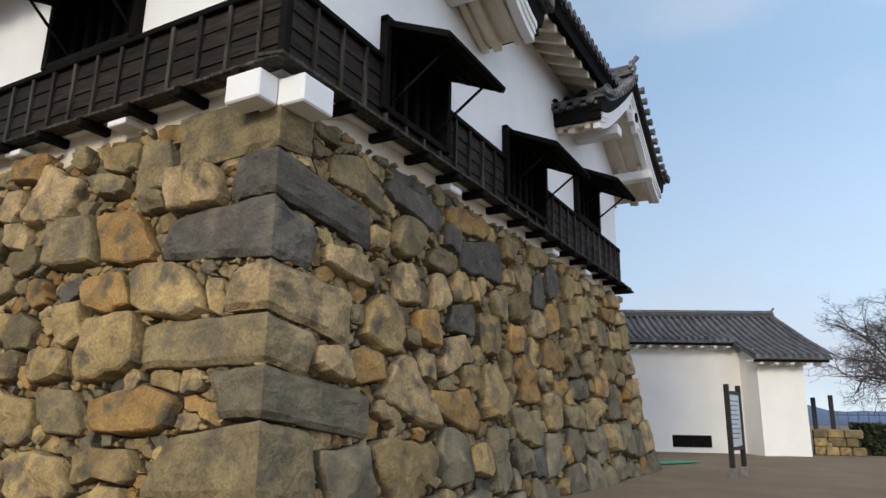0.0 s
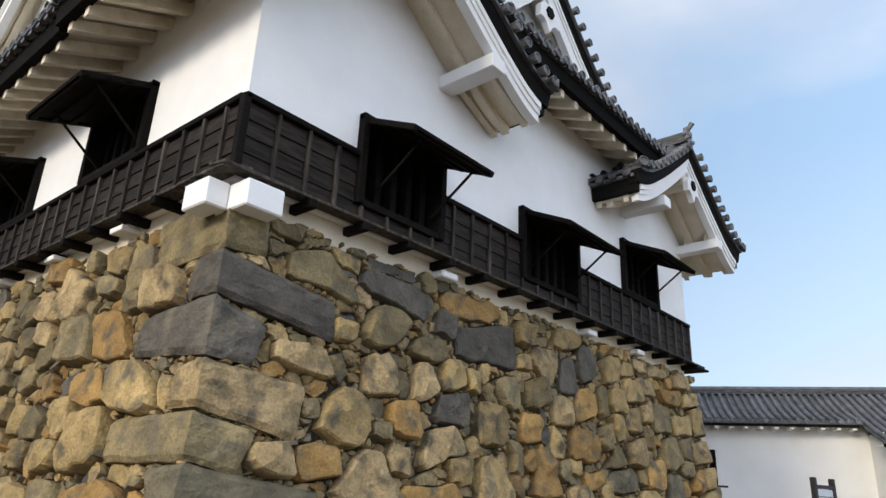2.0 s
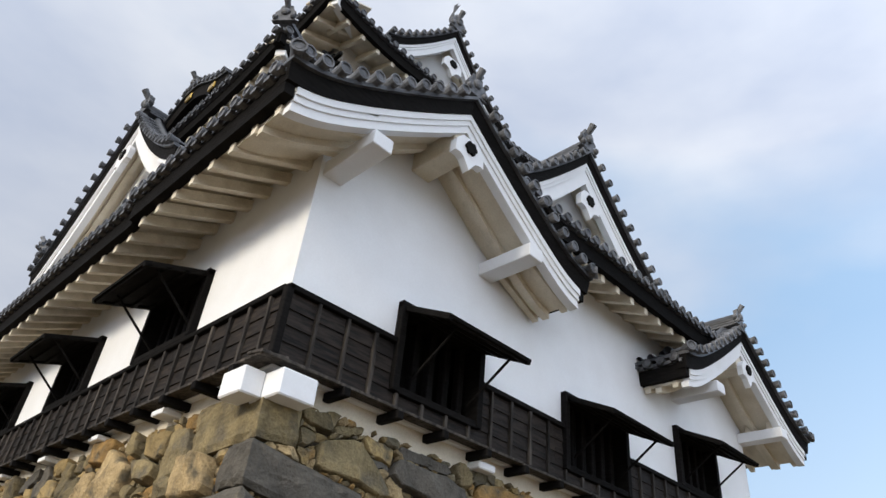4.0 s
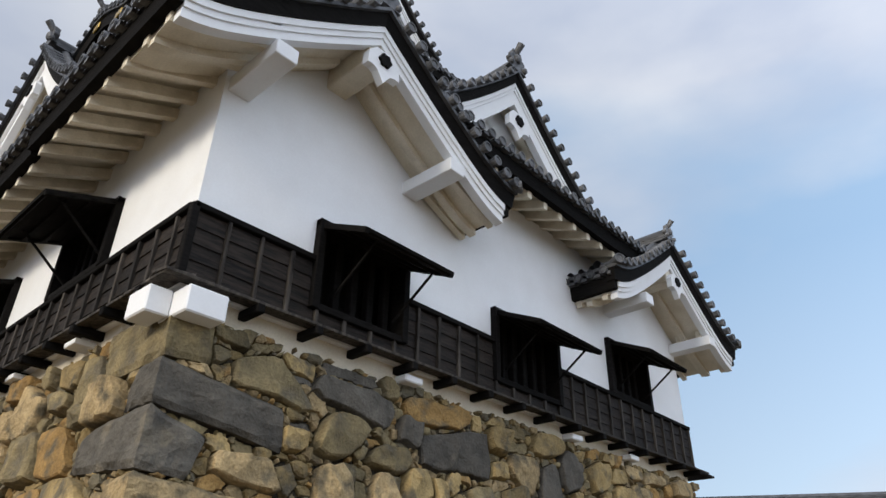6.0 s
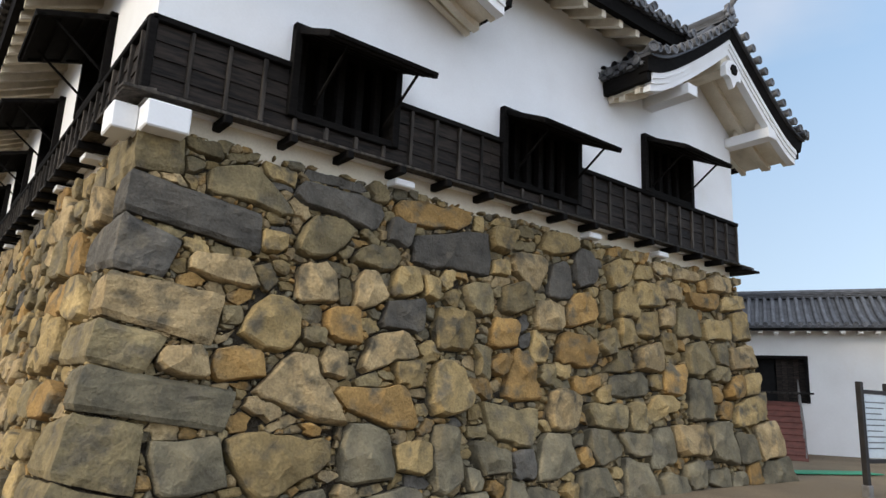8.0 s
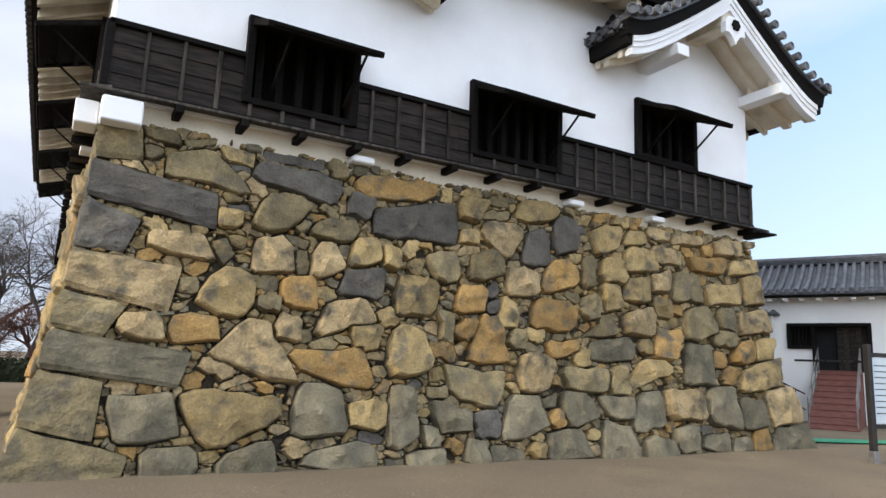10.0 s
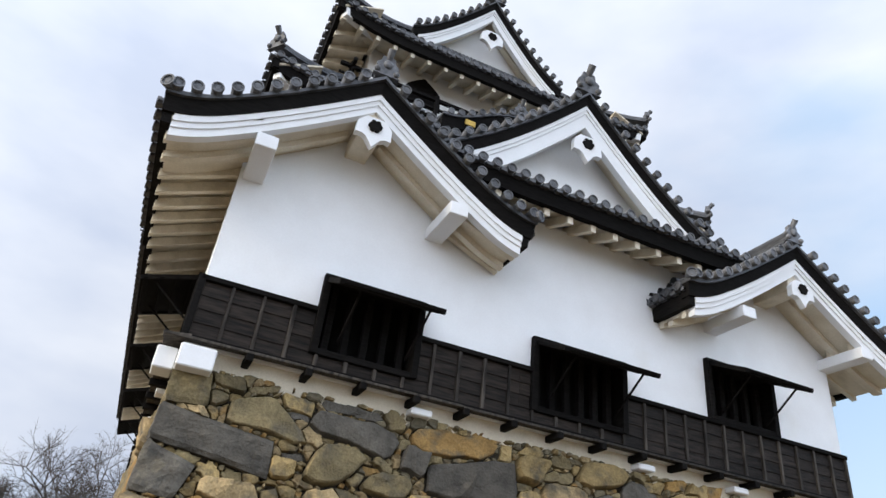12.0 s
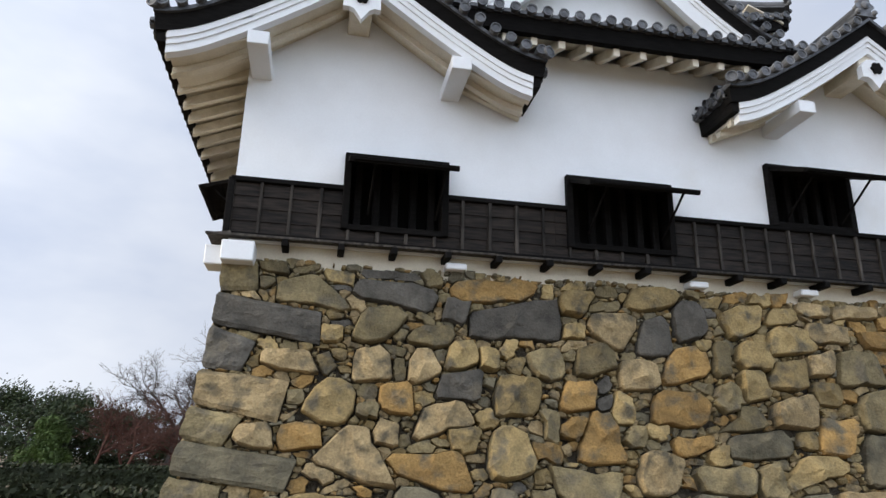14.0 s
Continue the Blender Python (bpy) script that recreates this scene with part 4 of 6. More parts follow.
C3 = [(6.44, 3.75, 0.78, 0.56, -0.2, 0.21, 0.08, 0.34), (7.23, 3.62, 0.58, 0.69, 0.02, 0.19, -0.15, 0.07), (7.94, 3.94, 0.62, 0.66, 0.16, 0.24, -0.01, -0.09), (8.15, 3.52, 0.4, 0.22, 0.14, 0.11, 0.06, -0.04), (8.96, 4.02, 0.84, 0.51, 0.31, 0.22, 0.15, -0.09), (9.8, 4.15, 0.59, 0.31, -0.01, 0.18, -0.15, -0.06), (9.85, 3.68, 0.86, 0.46, 0.03, 0.15, -0.12, -0.15), (10.63, 3.85, 0.9, 0.37, -0.06, 0.31, -0.04, -0.1), (11.89, 3.83, 1.18, 0.36, 0.02, 0.31, 0.13, 0.11), (13.16, 3.89, 1.2, 0.34, 0.11, 0.52, -0.0, 0.02), (1.14, 2.93, 0.79, 0.3, -0.14, -0.17, -0.11, 0.26)]
C4 = [(1.73, 2.89, 0.24, 0.31, 0.54, 0.13, -0.06, -0.05), (1.79, 3.37, 0.34, 0.27, 0.02, 0.12, 0.03, -0.19), (1.92, 3.06, 0.25, 0.17, -0.29, -0.04, -0.0, 0.04), (2.43, 2.92, 0.6, 0.5, 0.13, 0.05, -0.17, 0.0), (2.76, 3.16, 0.4, 0.17, -0.02, -0.06, 0.04, 0.14), (2.89, 2.88, 0.19, 0.36, -0.07, -0.05, 0.05, -0.01), (3.25, 2.98, 0.44, 0.49, 0.27, 0.12, -0.36, -0.12), (3.37, 3.44, 0.68, 0.36, -0.1, 0.51, -0.19, 0.01), (3.85, 3.14, 0.47, 0.44, 0.18, 0.27, -0.16, 0.03), (4.29, 3.09, 0.35, 0.4, -0.03, -0.1, -0.01, -0.12), (5.29, 3.04, 0.59, 0.53, 0.3, -0.05, 0.15, 0.07)]
C5 = [(6.12, 3.17, 0.71, 0.46, 0.11, 0.07, -0.12, -0.06), (6.89, 2.95, 0.73, 0.53, -0.01, -0.08, -0.12, -0.18), (7.78, 3.18, 0.84, 0.58, 0.23, 0.23, -0.19, -0.13), (8.45, 3.28, 0.31, 0.57, -0.07, 0.03, -0.02, -0.03), (8.96, 2.87, 0.55, 0.52, 0.18, 0.11, -0.12, -0.08), (9.67, 3.07, 0.77, 0.53, 0.04, 0.36, -0.11, 0.13), (10.33, 3.27, 0.52, 0.41, 0.17, 0.27, 0.04, 0.01), (10.37, 2.76, 0.59, 0.4, 0.05, 0.2, -0.01, -0.13), (11.13, 3.26, 0.86, 0.62, 0.08, 0.06, -0.15, 0.0), (12.31, 3.22, 1.16, 0.47, 0.07, 0.06, 0.04, 0.07), (13.38, 3.37, 0.88, 0.66, 0.12, 0.19, -0.02, 0.02)]
C6 = [(1.29, 2.35, 0.23, 0.23, -0.11, -0.08, 0.06, 0.04), (1.83, 2.32, 0.71, 0.65, -0.16, 0.18, -0.15, 0.02), (2.84, 2.41, 0.51, 0.44, 0.01, -0.13, -0.02, 0.17), (3.6, 2.14, 0.82, 0.47, 0.13, 0.06, -0.25, -0.18), (3.82, 2.63, 0.7, 0.45, -0.03, 0.18, -0.01, 0.15), (4.75, 2.51, 0.74, 0.64, -0.03, 0.12, -0.01, -0.11), (5.19, 2.1, 0.33, 0.4, 0.11, 0.0, -0.11, -0.02), (5.21, 2.1, 0.4, 0.43, -0.28, -0.19, -0.11, 0.23), (5.78, 2.59, 0.61, 0.47, 0.06, 0.22, -0.14, 0.04), (6.14, 1.93, 0.62, 0.8, -0.13, -0.05, -0.37, -0.04), (6.23, 2.45, 0.28, 0.26, 0.11, 0.13, 0.05, 0.04)]
C7 = [(6.54, 2.37, 0.39, 0.5, -0.2, -0.08, -0.18, -0.14), (7.56, 2.41, 1.0, 0.55, 0.01, 0.17, 0.04, -0.11), (8.55, 2.3, 0.88, 0.35, 0.09, 0.16, 0.02, 0.14), (8.58, 2.3, 0.87, 0.39, 0.12, 0.08, -0.09, 0.0), (9.64, 2.41, 0.93, 0.53, 0.05, 0.17, -0.04, 0.19), (10.37, 2.06, 0.6, 0.61, -0.03, 0.31, 0.1, 0.04), (11.36, 2.53, 0.91, 0.65, 0.3, -0.03, -0.18, 0.12), (12.27, 2.65, 0.6, 0.53, 0.0, 0.12, 0.0, 0.09), (12.7, 1.98, 0.68, 0.49, 0.22, 0.2, -0.11, 0.08), (13.26, 2.67, 1.18, 0.48, 0.13, 0.19, 0.03, 0.04), (13.37, 2.06, 0.7, 0.49, 0.15, 0.26, 0.17, 0.14)]
C8 = [(0.79, 1.8, 0.5, 0.31, -0.08, -0.19, -0.19, 0.08), (1.45, 1.78, 0.64, 0.36, 0.04, -0.05, 0.01, 0.01), (2.26, 1.61, 0.83, 0.75, -0.24, -0.09, -0.63, 0.06), (2.72, 1.9, 0.42, 0.41, -0.13, 0.01, -0.01, -0.06), (3.36, 1.39, 1.2, 0.45, -0.09, -0.54, 0.05, 0.3), (4.63, 1.64, 0.65, 0.75, 0.02, -0.01, -0.15, -0.14), (5.78, 1.16, 1.02, 0.57, -0.19, -0.09, 0.21, 0.17), (7.01, 1.37, 0.71, 0.63, -0.15, 0.3, 0.22, -0.06), (7.74, 1.85, 0.75, 0.28, 0.29, 0.22, 0.09, -0.27), (8.16, 1.31, 1.04, 0.47, 0.01, 0.08, 0.01, 0.05), (8.89, 1.88, 1.15, 0.45, 0.1, -0.04, -0.14, 0.11)]
C9 = [(9.86, 1.5, 1.15, 0.37, 0.2, 0.66, -0.28, -0.2), (11.22, 1.7, 0.87, 0.86, -0.01, 0.25, -0.03, -0.02), (11.92, 1.8, 0.44, 0.34, -0.04, 0.39, -0.13, -0.01), (13.17, 1.5, 1.37, 0.57, 0.21, 0.68, -0.03, 0.25), (-0.01, 1.0, 0.09, 0.16, 0.1, -0.17, 0.09, -0.0), (0.91, 0.69, 0.78, 0.59, 0.09, -0.15, 0.01, 0.03), (2.01, 0.69, 1.16, 0.58, 0.1, -0.18, 0.07, -0.39), (3.15, 0.78, 0.77, 0.73, -0.02, 0.0, -0.14, -0.04), (4.45, 0.69, 0.54, 0.85, 0.1, 0.11, -0.11, -0.07), (5.13, 1.02, 0.38, 0.21, -0.02, -0.1, 0.01, 0.19), (5.35, 0.63, 0.64, 0.4, -0.06, -0.1, 0.07, -0.19)]
C10 = [(6.72, 0.71, 0.84, 0.64, 0.08, 0.05, -0.33, -0.18), (7.22, 0.9, 0.33, 0.21, 0.01, 0.06, -0.04, 0.14), (7.9, 0.8, 0.76, 0.54, 0.06, -0.14, -0.12, -0.11), (8.82, 0.84, 0.7, 0.4, -0.03, -0.29, 0.2, -0.04), (9.65, 0.79, 0.82, 0.66, 0.11, 0.23, -0.14, -0.05), (10.6, 0.88, 1.04, 0.61, -0.02, 0.02, -0.1, 0.06), (11.7, 0.88, 0.94, 0.8, -0.06, -0.03, -0.13, 0.16), (12.66, 0.73, 0.83, 0.56, -0.03, -0.09, -0.08, -0.04), (13.77, 0.87, 1.16, 0.85, 0.11, 0.08, 0.03, 0.02), (0.75, 0.28, 0.21, 0.18, -0.13, -0.01, 0.16, 0.11), (1.21, 0.12, 0.65, 0.43, 0.04, 0.03, -0.03, -0.03)]
C11 = [(2.15, 0.1, 0.78, 0.38, 0.16, 0.09, -0.09, 0.16), (3.5, 0.17, 1.0, 0.33, -0.01, 0.82, -0.35, 0.11), (4.3, 0.03, 0.3, 0.19, -0.03, 0.02, 0.0, 0.01), (4.8, 0.04, 0.66, 0.3, -0.01, -0.02, -0.0, 0.05), (4.93, 0.36, 0.28, 0.28, -0.1, -0.03, 0.11, -0.07), (5.72, 0.14, 0.42, 0.39, -0.22, -0.21, -0.19, -0.14), (6.31, 0.1, 0.67, 0.26, -0.06, 0.12, 0.01, -0.08), (7.54, 0.2, 0.89, 0.52, 0.05, -0.11, -0.17, 0.12), (8.74, 0.25, 0.81, 0.67, -0.05, 0.06, -0.12, -0.03), (9.75, 0.1, 0.84, 0.43, -0.09, 0.05, -0.16, -0.14), (10.49, 0.25, 0.63, 0.49, 0.05, -0.0, 0.03, -0.02)]
C12 = [(11.36, 0.18, 0.74, 0.34, 0.06, 0.09, -0.09, 0.22), (12.13, 0.15, 0.65, 0.3, -0.04, 0.3, -0.08, -0.05), (12.74, 0.23, 0.53, 0.43, 0.01, 0.25, -0.13, -0.1), (13.87, 0.2, 1.41, 0.67, 0.01, 0.21, -0.24, 0.1)]
FRONT_TONES = ('mmtgotmttpp', 'pmmmmgggttm', 'pggttttpotp', 'tttpmmpmttm', 'mpomttptmtt', 'mtopgtmmoog', 'tommpommopt', 'poppotmpomk', 'tkottktkkmk', 'kkkkkpkkpok', 'kkkkkkkkkkk', 'kkok')


def straighten(ring, tol, most):
    """Drops the points of a closed outline that lie near the line between their neighbours, then splits its long edges."""
    pts = list(ring)
    while len(pts) > 4:
        off = []
        for k in range(len(pts)):
            a, b, p = pts[k - 1], pts[(k + 1) % len(pts)], pts[k]
            d = b - a
            off.append(abs(d.x * (p.y - a.y) - d.y * (p.x - a.x)) / max(1e-6, d.length))
        k = off.index(min(off))
        if off[k] > tol:
            break
        pts.pop(k)
    out = []
    for k, p in enumerate(pts):
        q = pts[(k + 1) % len(pts)]
        m = int((q - p).length / most) + 1
        out += [p.lerp(q, j / m) for j in range(m)]
    return out


def stones_on(side, length, known, tones, seed, keep_parts, z_top, largest):
    """Fits stones into a battered face: the known ones first, then smaller and smaller ones into the gaps."""
    rng = random.Random(seed)
    res = 0.02
    u0, v0 = -0.6, -0.15
    nu, nv = int((length + 1.9) / res), int((z_top + 0.2 - v0) / res)
    U, V = np.meshgrid(u0 + res * np.arange(nu), v0 + res * np.arange(nv), indexing="ij")
    # warped coordinates give the outlines their unevenness
    ph = np.array([rng.uniform(0, 6.28) for _ in range(12)])
    WU, WV = U.copy(), V.copy()
    for k, (f, a) in enumerate(((2.3, 0.022), (5.3, 0.018), (11.7, 0.012))):
        WU += a * np.sin(f * V + ph[k] + 1.3 * np.sin(f * 0.7 * U + ph[k + 3]))
        WV += a * np.sin(f * U + ph[k + 6] + 1.3 * np.sin(f * 0.8 * V + ph[k + 9]))
    best = np.full(U.shape, 9.0)
    owner = np.full(U.shape, -1)
    D = 4.5 - V
    if side == "front":
        edge0 = 0.05 - 0.035 * D - 0.020 * D * D
        edge1 = 13.55 + 0.02 * D + 0.055 * D * D
    else:
        edge0 = 0.02 - 0.055 * D - 0.018 * D * D
        edge1 = np.full(U.shape, length + 0.2)
    block = (U < edge0) | (U > edge1 - 0.02) | (V > z_top + 0.03 * np.sin(U * 2.3 + seed) + 0.02 * np.sin(U * 7.0))
    for z1, z0, on_front, on_left, _ in QUOINS:
        e1, e0, h1, h0 = on_front if side == "front" else on_left
        k = np.clip(2 * U / (e1 + e0), 0, 1)
        low, top = z0 + (h0 - z0) * k, z1 + (h1 - z1) * k
        s = (V - low) / (top - low)
        block |= (s >= 0) & (s <= 1) & (U < e0 + (e1 - e0) * s + 0.01)
    best[block], owner[block] = 0.0, -2
    made = []

    def put(cu, cv, w, h, tone, turn=0.0, p=2.8, lean=0.0, taper=0.0, wedge=0.0):
        i = len(made)
        r = 0.9 * max(w, h)
        a0, a1 = max(0, int((cu - r - u0) / res)), min(nu, int((cu + r - u0) / res) + 1)
        b0, b1 = max(0, int((cv - r - v0) / res)), min(nv, int((cv + r - v0) / res) + 1)
        if a1 <= a0 or b1 <= b0:
            return
        du, dv = WU[a0:a1, b0:b1] - cu, WV[a0:a1, b0:b1] - cv
        c, s = math.cos(turn), math.sin(turn)
        x, y = du * c + dv * s, dv * c - du * s
        x = x - lean * y
        across = (w / 2) * np.clip(1 + taper * y / (h / 2), 0.12, 3)
        tall = (h / 2) * np.clip(1 + wedge * x / (w / 2), 0.12, 3)
        d = ((np.abs(x) / across) ** p + (np.abs(y) / tall) ** p) ** (1 / p)
        grow = 1.0 + 0.02 / max(w, h) if w > 0.3 else 1.12
        m = (d < best[a0:a1, b0:b1]) & (d < grow)
        best[a0:a1, b0:b1][m] = d[m]
        owner[a0:a1, b0:b1][m] = i
        made.append((cu, cv, w, h, tone))

    def outline(i):
        """The stone's outline about its centre, made of straight stretches; None if it has lost its centre."""
        cu, cv, w, h, _ = made[i]
        gi, gj = int(round((cu - u0) / res)), int(round((cv - v0) / res))
        if not (0 <= gi < nu and 0 <= gj < nv) or owner[gi, gj] != i:
            return None
        n = 36 if max(w, h) > 0.3 else 14
        ring = []
        for k in range(n):
            a = 2 * math.pi * k / n
            c, s, r = math.cos(a), math.sin(a), 0.0
            while r < 1.4:
                r += 0.010
                p, q = int(round((cu + c * r - u0) / res)), int(round((cv + s * r - v0) / res))
                if not (0 <= p < nu and 0 <= q < nv) or owner[p, q] != i:
                    break
            ring.append(Vector((c * r, s * r)))
        big = max(w, h) > 0.27 and cu < keep_parts
        ring = straighten(ring, 0.024 if min(w, h) > 0.3 else 0.014, 0.16 if big else 9)
        return ring if len(ring) >= 3 else None

    for course, ts in zip(known, tones):
        for (cu, cv, w, h, turn, lean, taper, wedge), tone in zip(course, ts):
            put(cu, cv, w * 1.02, h * 1.02, tone, turn, rng.choice((4.2, 6.0, 9.0)), lean, taper, wedge)
    # what the outlines of these do not cover is free for smaller stones
    rings = [outline(i) for i in range(len(made))]
    owner[owner >= 0] = -1
    best[owner == -1] = 9.0
    for i, ring in enumerate(rings):
        if ring is None:
            continue
        cu, cv = made[i][0], made[i][1]
        reach = max(p.length for p in ring)
        a0, a1 = max(0, int((cu - reach - u0) / res)), min(nu, int((cu + reach - u0) / res) + 2)
        b0, b1 = max(0, int((cv - reach - v0) / res)), min(nv, int((cv + reach - v0) / res) + 2)
        x, y = U[a0:a1, b0:b1] - cu, V[a0:a1, b0:b1] - cv
        inside = np.zeros(x.shape, bool)
        for k, p in enumerate(ring):
            q = ring[k - 1]
            if abs(q.y - p.y) > 1e-9:
                inside ^= ((p.y > y) != (q.y > y)) & (x < (q.x - p.x) * (y - p.y) / (q.y - p.y) + p.x)
        inside &= owner[a0:a1, b0:b1] == -1
        owner[a0:a1, b0:b1][inside] = i
        best[a0:a1, b0:b1][inside] = 0.0
    given = len(made)
    mix = "tttoopppmmmg"
    for size, tries in ((0.95, 1500), (0.72, 3000), (0.55, 6000), (0.40, 9000), (0.30, 12000), (0.21, 16000), (0.145, 20000), (0.11, 24000), (0.085, 30000), (0.06, 30000)):
        if size > largest:
            continue
        free = np.argwhere(owner == -1)
        order = list(range(len(free)))
        rng.shuffle(order)
        for k in order[:tries]:
            cu, cv = u0 + res * float(free[k][0]), v0 + res * float(free[k][1])
            w = size * rng.uniform(0.8, 1.35) * (1.0 if size > 0.3 else rng.uniform(0.9, 1.5))
            h = size * rng.uniform(0.62, 1.0) * (1.0 if size > 0.3 else 0.8)
            turn = rng.uniform(-0.5, 0.5) if size < 0.5 else rng.uniform(-0.25, 0.25)
            ok = True
            for q in range(9):
                a = q * 0.785
                f = 0.0 if q == 8 else (0.46 if size > 0.25 else 0.38)
                pu = cu + f * (w * math.cos(a) * math.cos(turn) - h * math.sin(a) * math.sin(turn))
                pv = cv + f * (w * math.cos(a) * math.sin(turn) + h * math.sin(a) * math.cos(turn))
                i, j = int((pu - u0) / res), int((pv - v0) / res)
                if not (0 <= i < nu and 0 <= j < nv) or owner[i, j] != -1:
                    ok = False
                    break
            if ok and not (size < 0.35 and cv + 0.5 * h > z_top):
                put(cu, cv, w, h, rng.choice(mix if size > 0.25 else "ttoppkmm"), turn, rng.choice((2.2, 3.0, 4.0)))

    # let the stones grow into what is left of the joints
    for _ in range(2):
        for ax, st in ((0, 1), (0, -1), (1, 1), (1, -1)):
            nb = np.roll(owner, st, axis=ax)
            m = (owner == -1) & (nb >= given)
            owner[m] = nb[m]

    def place(u, v, out):
        if side == "front":
            return (u, front_in(v) - out, v + out * 0.2)
        return (left_in(v) - out, u, v + out * 0.2)
    small = {t: ([], []) for t in TONES}
    for i, (cu, cv, w, h, tone) in enumerate(made):
        big = max(w, h) > 0.27 and cu < keep_parts
        ring = rings[i] if i < given else outline(i)
        if ring is None:
            continue
        size = min(w, h)
        n = len(ring)
        gap = (0.010 + 0.018 * rng.random()) if big else 0.006
        bulge = min(0.17, (0.09 if tone == "g" else 0.22) * size * rng.uniform(0.6, 1.4)) + 0.026
        sit = rng.uniform(-0.03, 0.055) if size > 0.25 else rng.uniform(-0.12, -0.025)
        cuts = [(rng.uniform(0, 6.28), rng.uniform(0.70, 1.15) * bulge, rng.uniform(0.12, 0.62)) for _ in range(5)]
        prof = ((1.0, -1), (1.0, 0.0), (0.975, 0.60), (0.91, 0.92), (0.72, 1.0), (0.48, 1.0), (0.24, 1.0)) if big else ((1.0, -1), (0.97, 0.2), (0.66, 0.9))
        vs, fs = [], []

        def lift_at(du, dv, o):
            out = bulge * o
            if o > 0.3:
                out = min([out] + [b * min(1.0, o + 0.15) - sl * (math.cos(a) * du + math.sin(a) * dv) for a, b, sl in cuts])
                out = max(out, 0.45 * bulge * o) + 0.036 * noise.noise(Vector((cu * 3 + du * 4, cv * 3 + dv * 4, seed))) + 0.018 * noise.noise(Vector((cu * 3 + du * 11, cv * 3 + dv * 11, seed)))
            return out + sit
        for f, o in prof:
            for p in ring:
                r = max(0.015, p.length - gap) * f
                d = p.normalized() * r
                vs.append(place(cu + d.x, cv + d.y, -0.16 if o < 0 else lift_at(d.x, d.y, o)))
        vs.append(place(cu, cv, lift_at(0, 0, 1.0)))
        for q in range(len(prof) - 1):
            for k in range(n):
                e = (k + 1) % n
                fs.append((q * n + k, q * n + e, (q + 1) * n + e, (q + 1) * n + k) if side == "front" else (q * n + k, (q + 1) * n + k, (q + 1) * n + e, q * n + e))
        q = (len(prof) - 1) * n
        for k in range(n):
            e = (k + 1) % n
            fs.append((q + k, q + e, len(vs) - 1) if side == "front" else (q + e, q + k, len(vs) - 1))
        if big:
            ob = raw("stone", vs, fs, TONES[tone], base, smooth=True)
            ob.data.set_sharp_from_angle(angle=radians(24))
        else:
            sv, sf = small[tone]
            o = len(sv)
            sv += vs
            sf += [tuple(x + o for x in f) for f in fs]
    for tone, (sv, sf) in small.items():
        if sv:
            tagged(raw("wedge_stone", sv, sf, TONES[tone], base, "small wedge stones packed into the joints"), kind="stuff")


stones_on("front", 13.6, (C1, C2, C3, C4, C5, C6, C7, C8, C9, C10, C11, C12), FRONT_TONES, 5, 99, Z_TOP, 0.56)
# the large stones near the corner on the side face
S1 = [(1.82, 4.5, 0.53, 0.24, 0.2, 0.51, 0.01, -0.13), (2.52, 4.25, 0.81, 0.33, 0.13, 0.39, 0.05, -0.08), (4.42, 4.42, 0.8, 0.36, 0.12, 0.25, -0.04, -0.1), (1.12, 3.64, 0.88, 0.54, 0.05, 0.39, 0.05, 0.09), (1.72, 3.55, 0.48, 0.26, 0.14, 0.38, -0.19, 0.14), (1.89, 4.04, 0.54, 0.71, 0.01, 0.2, -0.21, 0.06), (2.68, 3.92, 0.73, 0.29, 0.11, 0.5, 0.21, 0.17), (3.73, 3.89, 0.9, 0.71, 0.21, -0.06, 0.05, 0.16), (2.16, 3.18, 0.83, 0.63, 0.03, 0.57, -0.1, 0.01), (3.16, 3.26, 0.98, 0.64, 0.11, 0.4, -0.05, 0.03), (4.39, 3.46, 0.55, 0.34, 0.12, 0.44, 0.05, 0.02)]
S2 = [(0.61, 2.42, 0.23, 0.35, 0.14, 0.28, -0.05, -0.03), (1.28, 2.49, 1.02, 0.57, 0.03, 0.44, -0.02, -0.05), (2.0, 1.94, 0.87, 0.66, -0.08, 0.13, -0.04, 0.13), (2.21, 2.53, 0.69, 0.44, -0.02, 0.5, 0.01, -0.13), (2.81, 2.24, 0.47, 0.53, -0.26, 0.24, 0.13, 0.14), (0.65, 1.57, 0.34, 0.22, 0.05, 0.18, 0.0, 0.07), (1.08, 1.57, 0.5, 0.21, 0.01, 0.64, 0.04, 0.02), (1.34, 1.24, 1.18, 0.43, -0.08, 0.14, 0.09, 0.11), (2.52, 1.26, 0.77, 0.45, 0.03, 0.7, 0.03, -0.04), (3.04, 1.78, 0.74, 0.39, -0.06, 0.33, -0.03, 0.01), (1.56, 0.72, 0.87, 0.33, -0.05, 0.15, 0.0, 0.03)]
S3 = [(2.59, 0.6, 1.12, 0.5, -0.05, 0.8, -0.09, 0.04), (3.25, 1.15, 0.52, 0.53, -0.07, 0.46, 0.11, 0.08)]
stones_on("left", 20.9, (S1, S2, S3), ('otopmmmpomp', 'tttotttomtt', 'tt'), 11, 9.0, 4.60, 0.60)


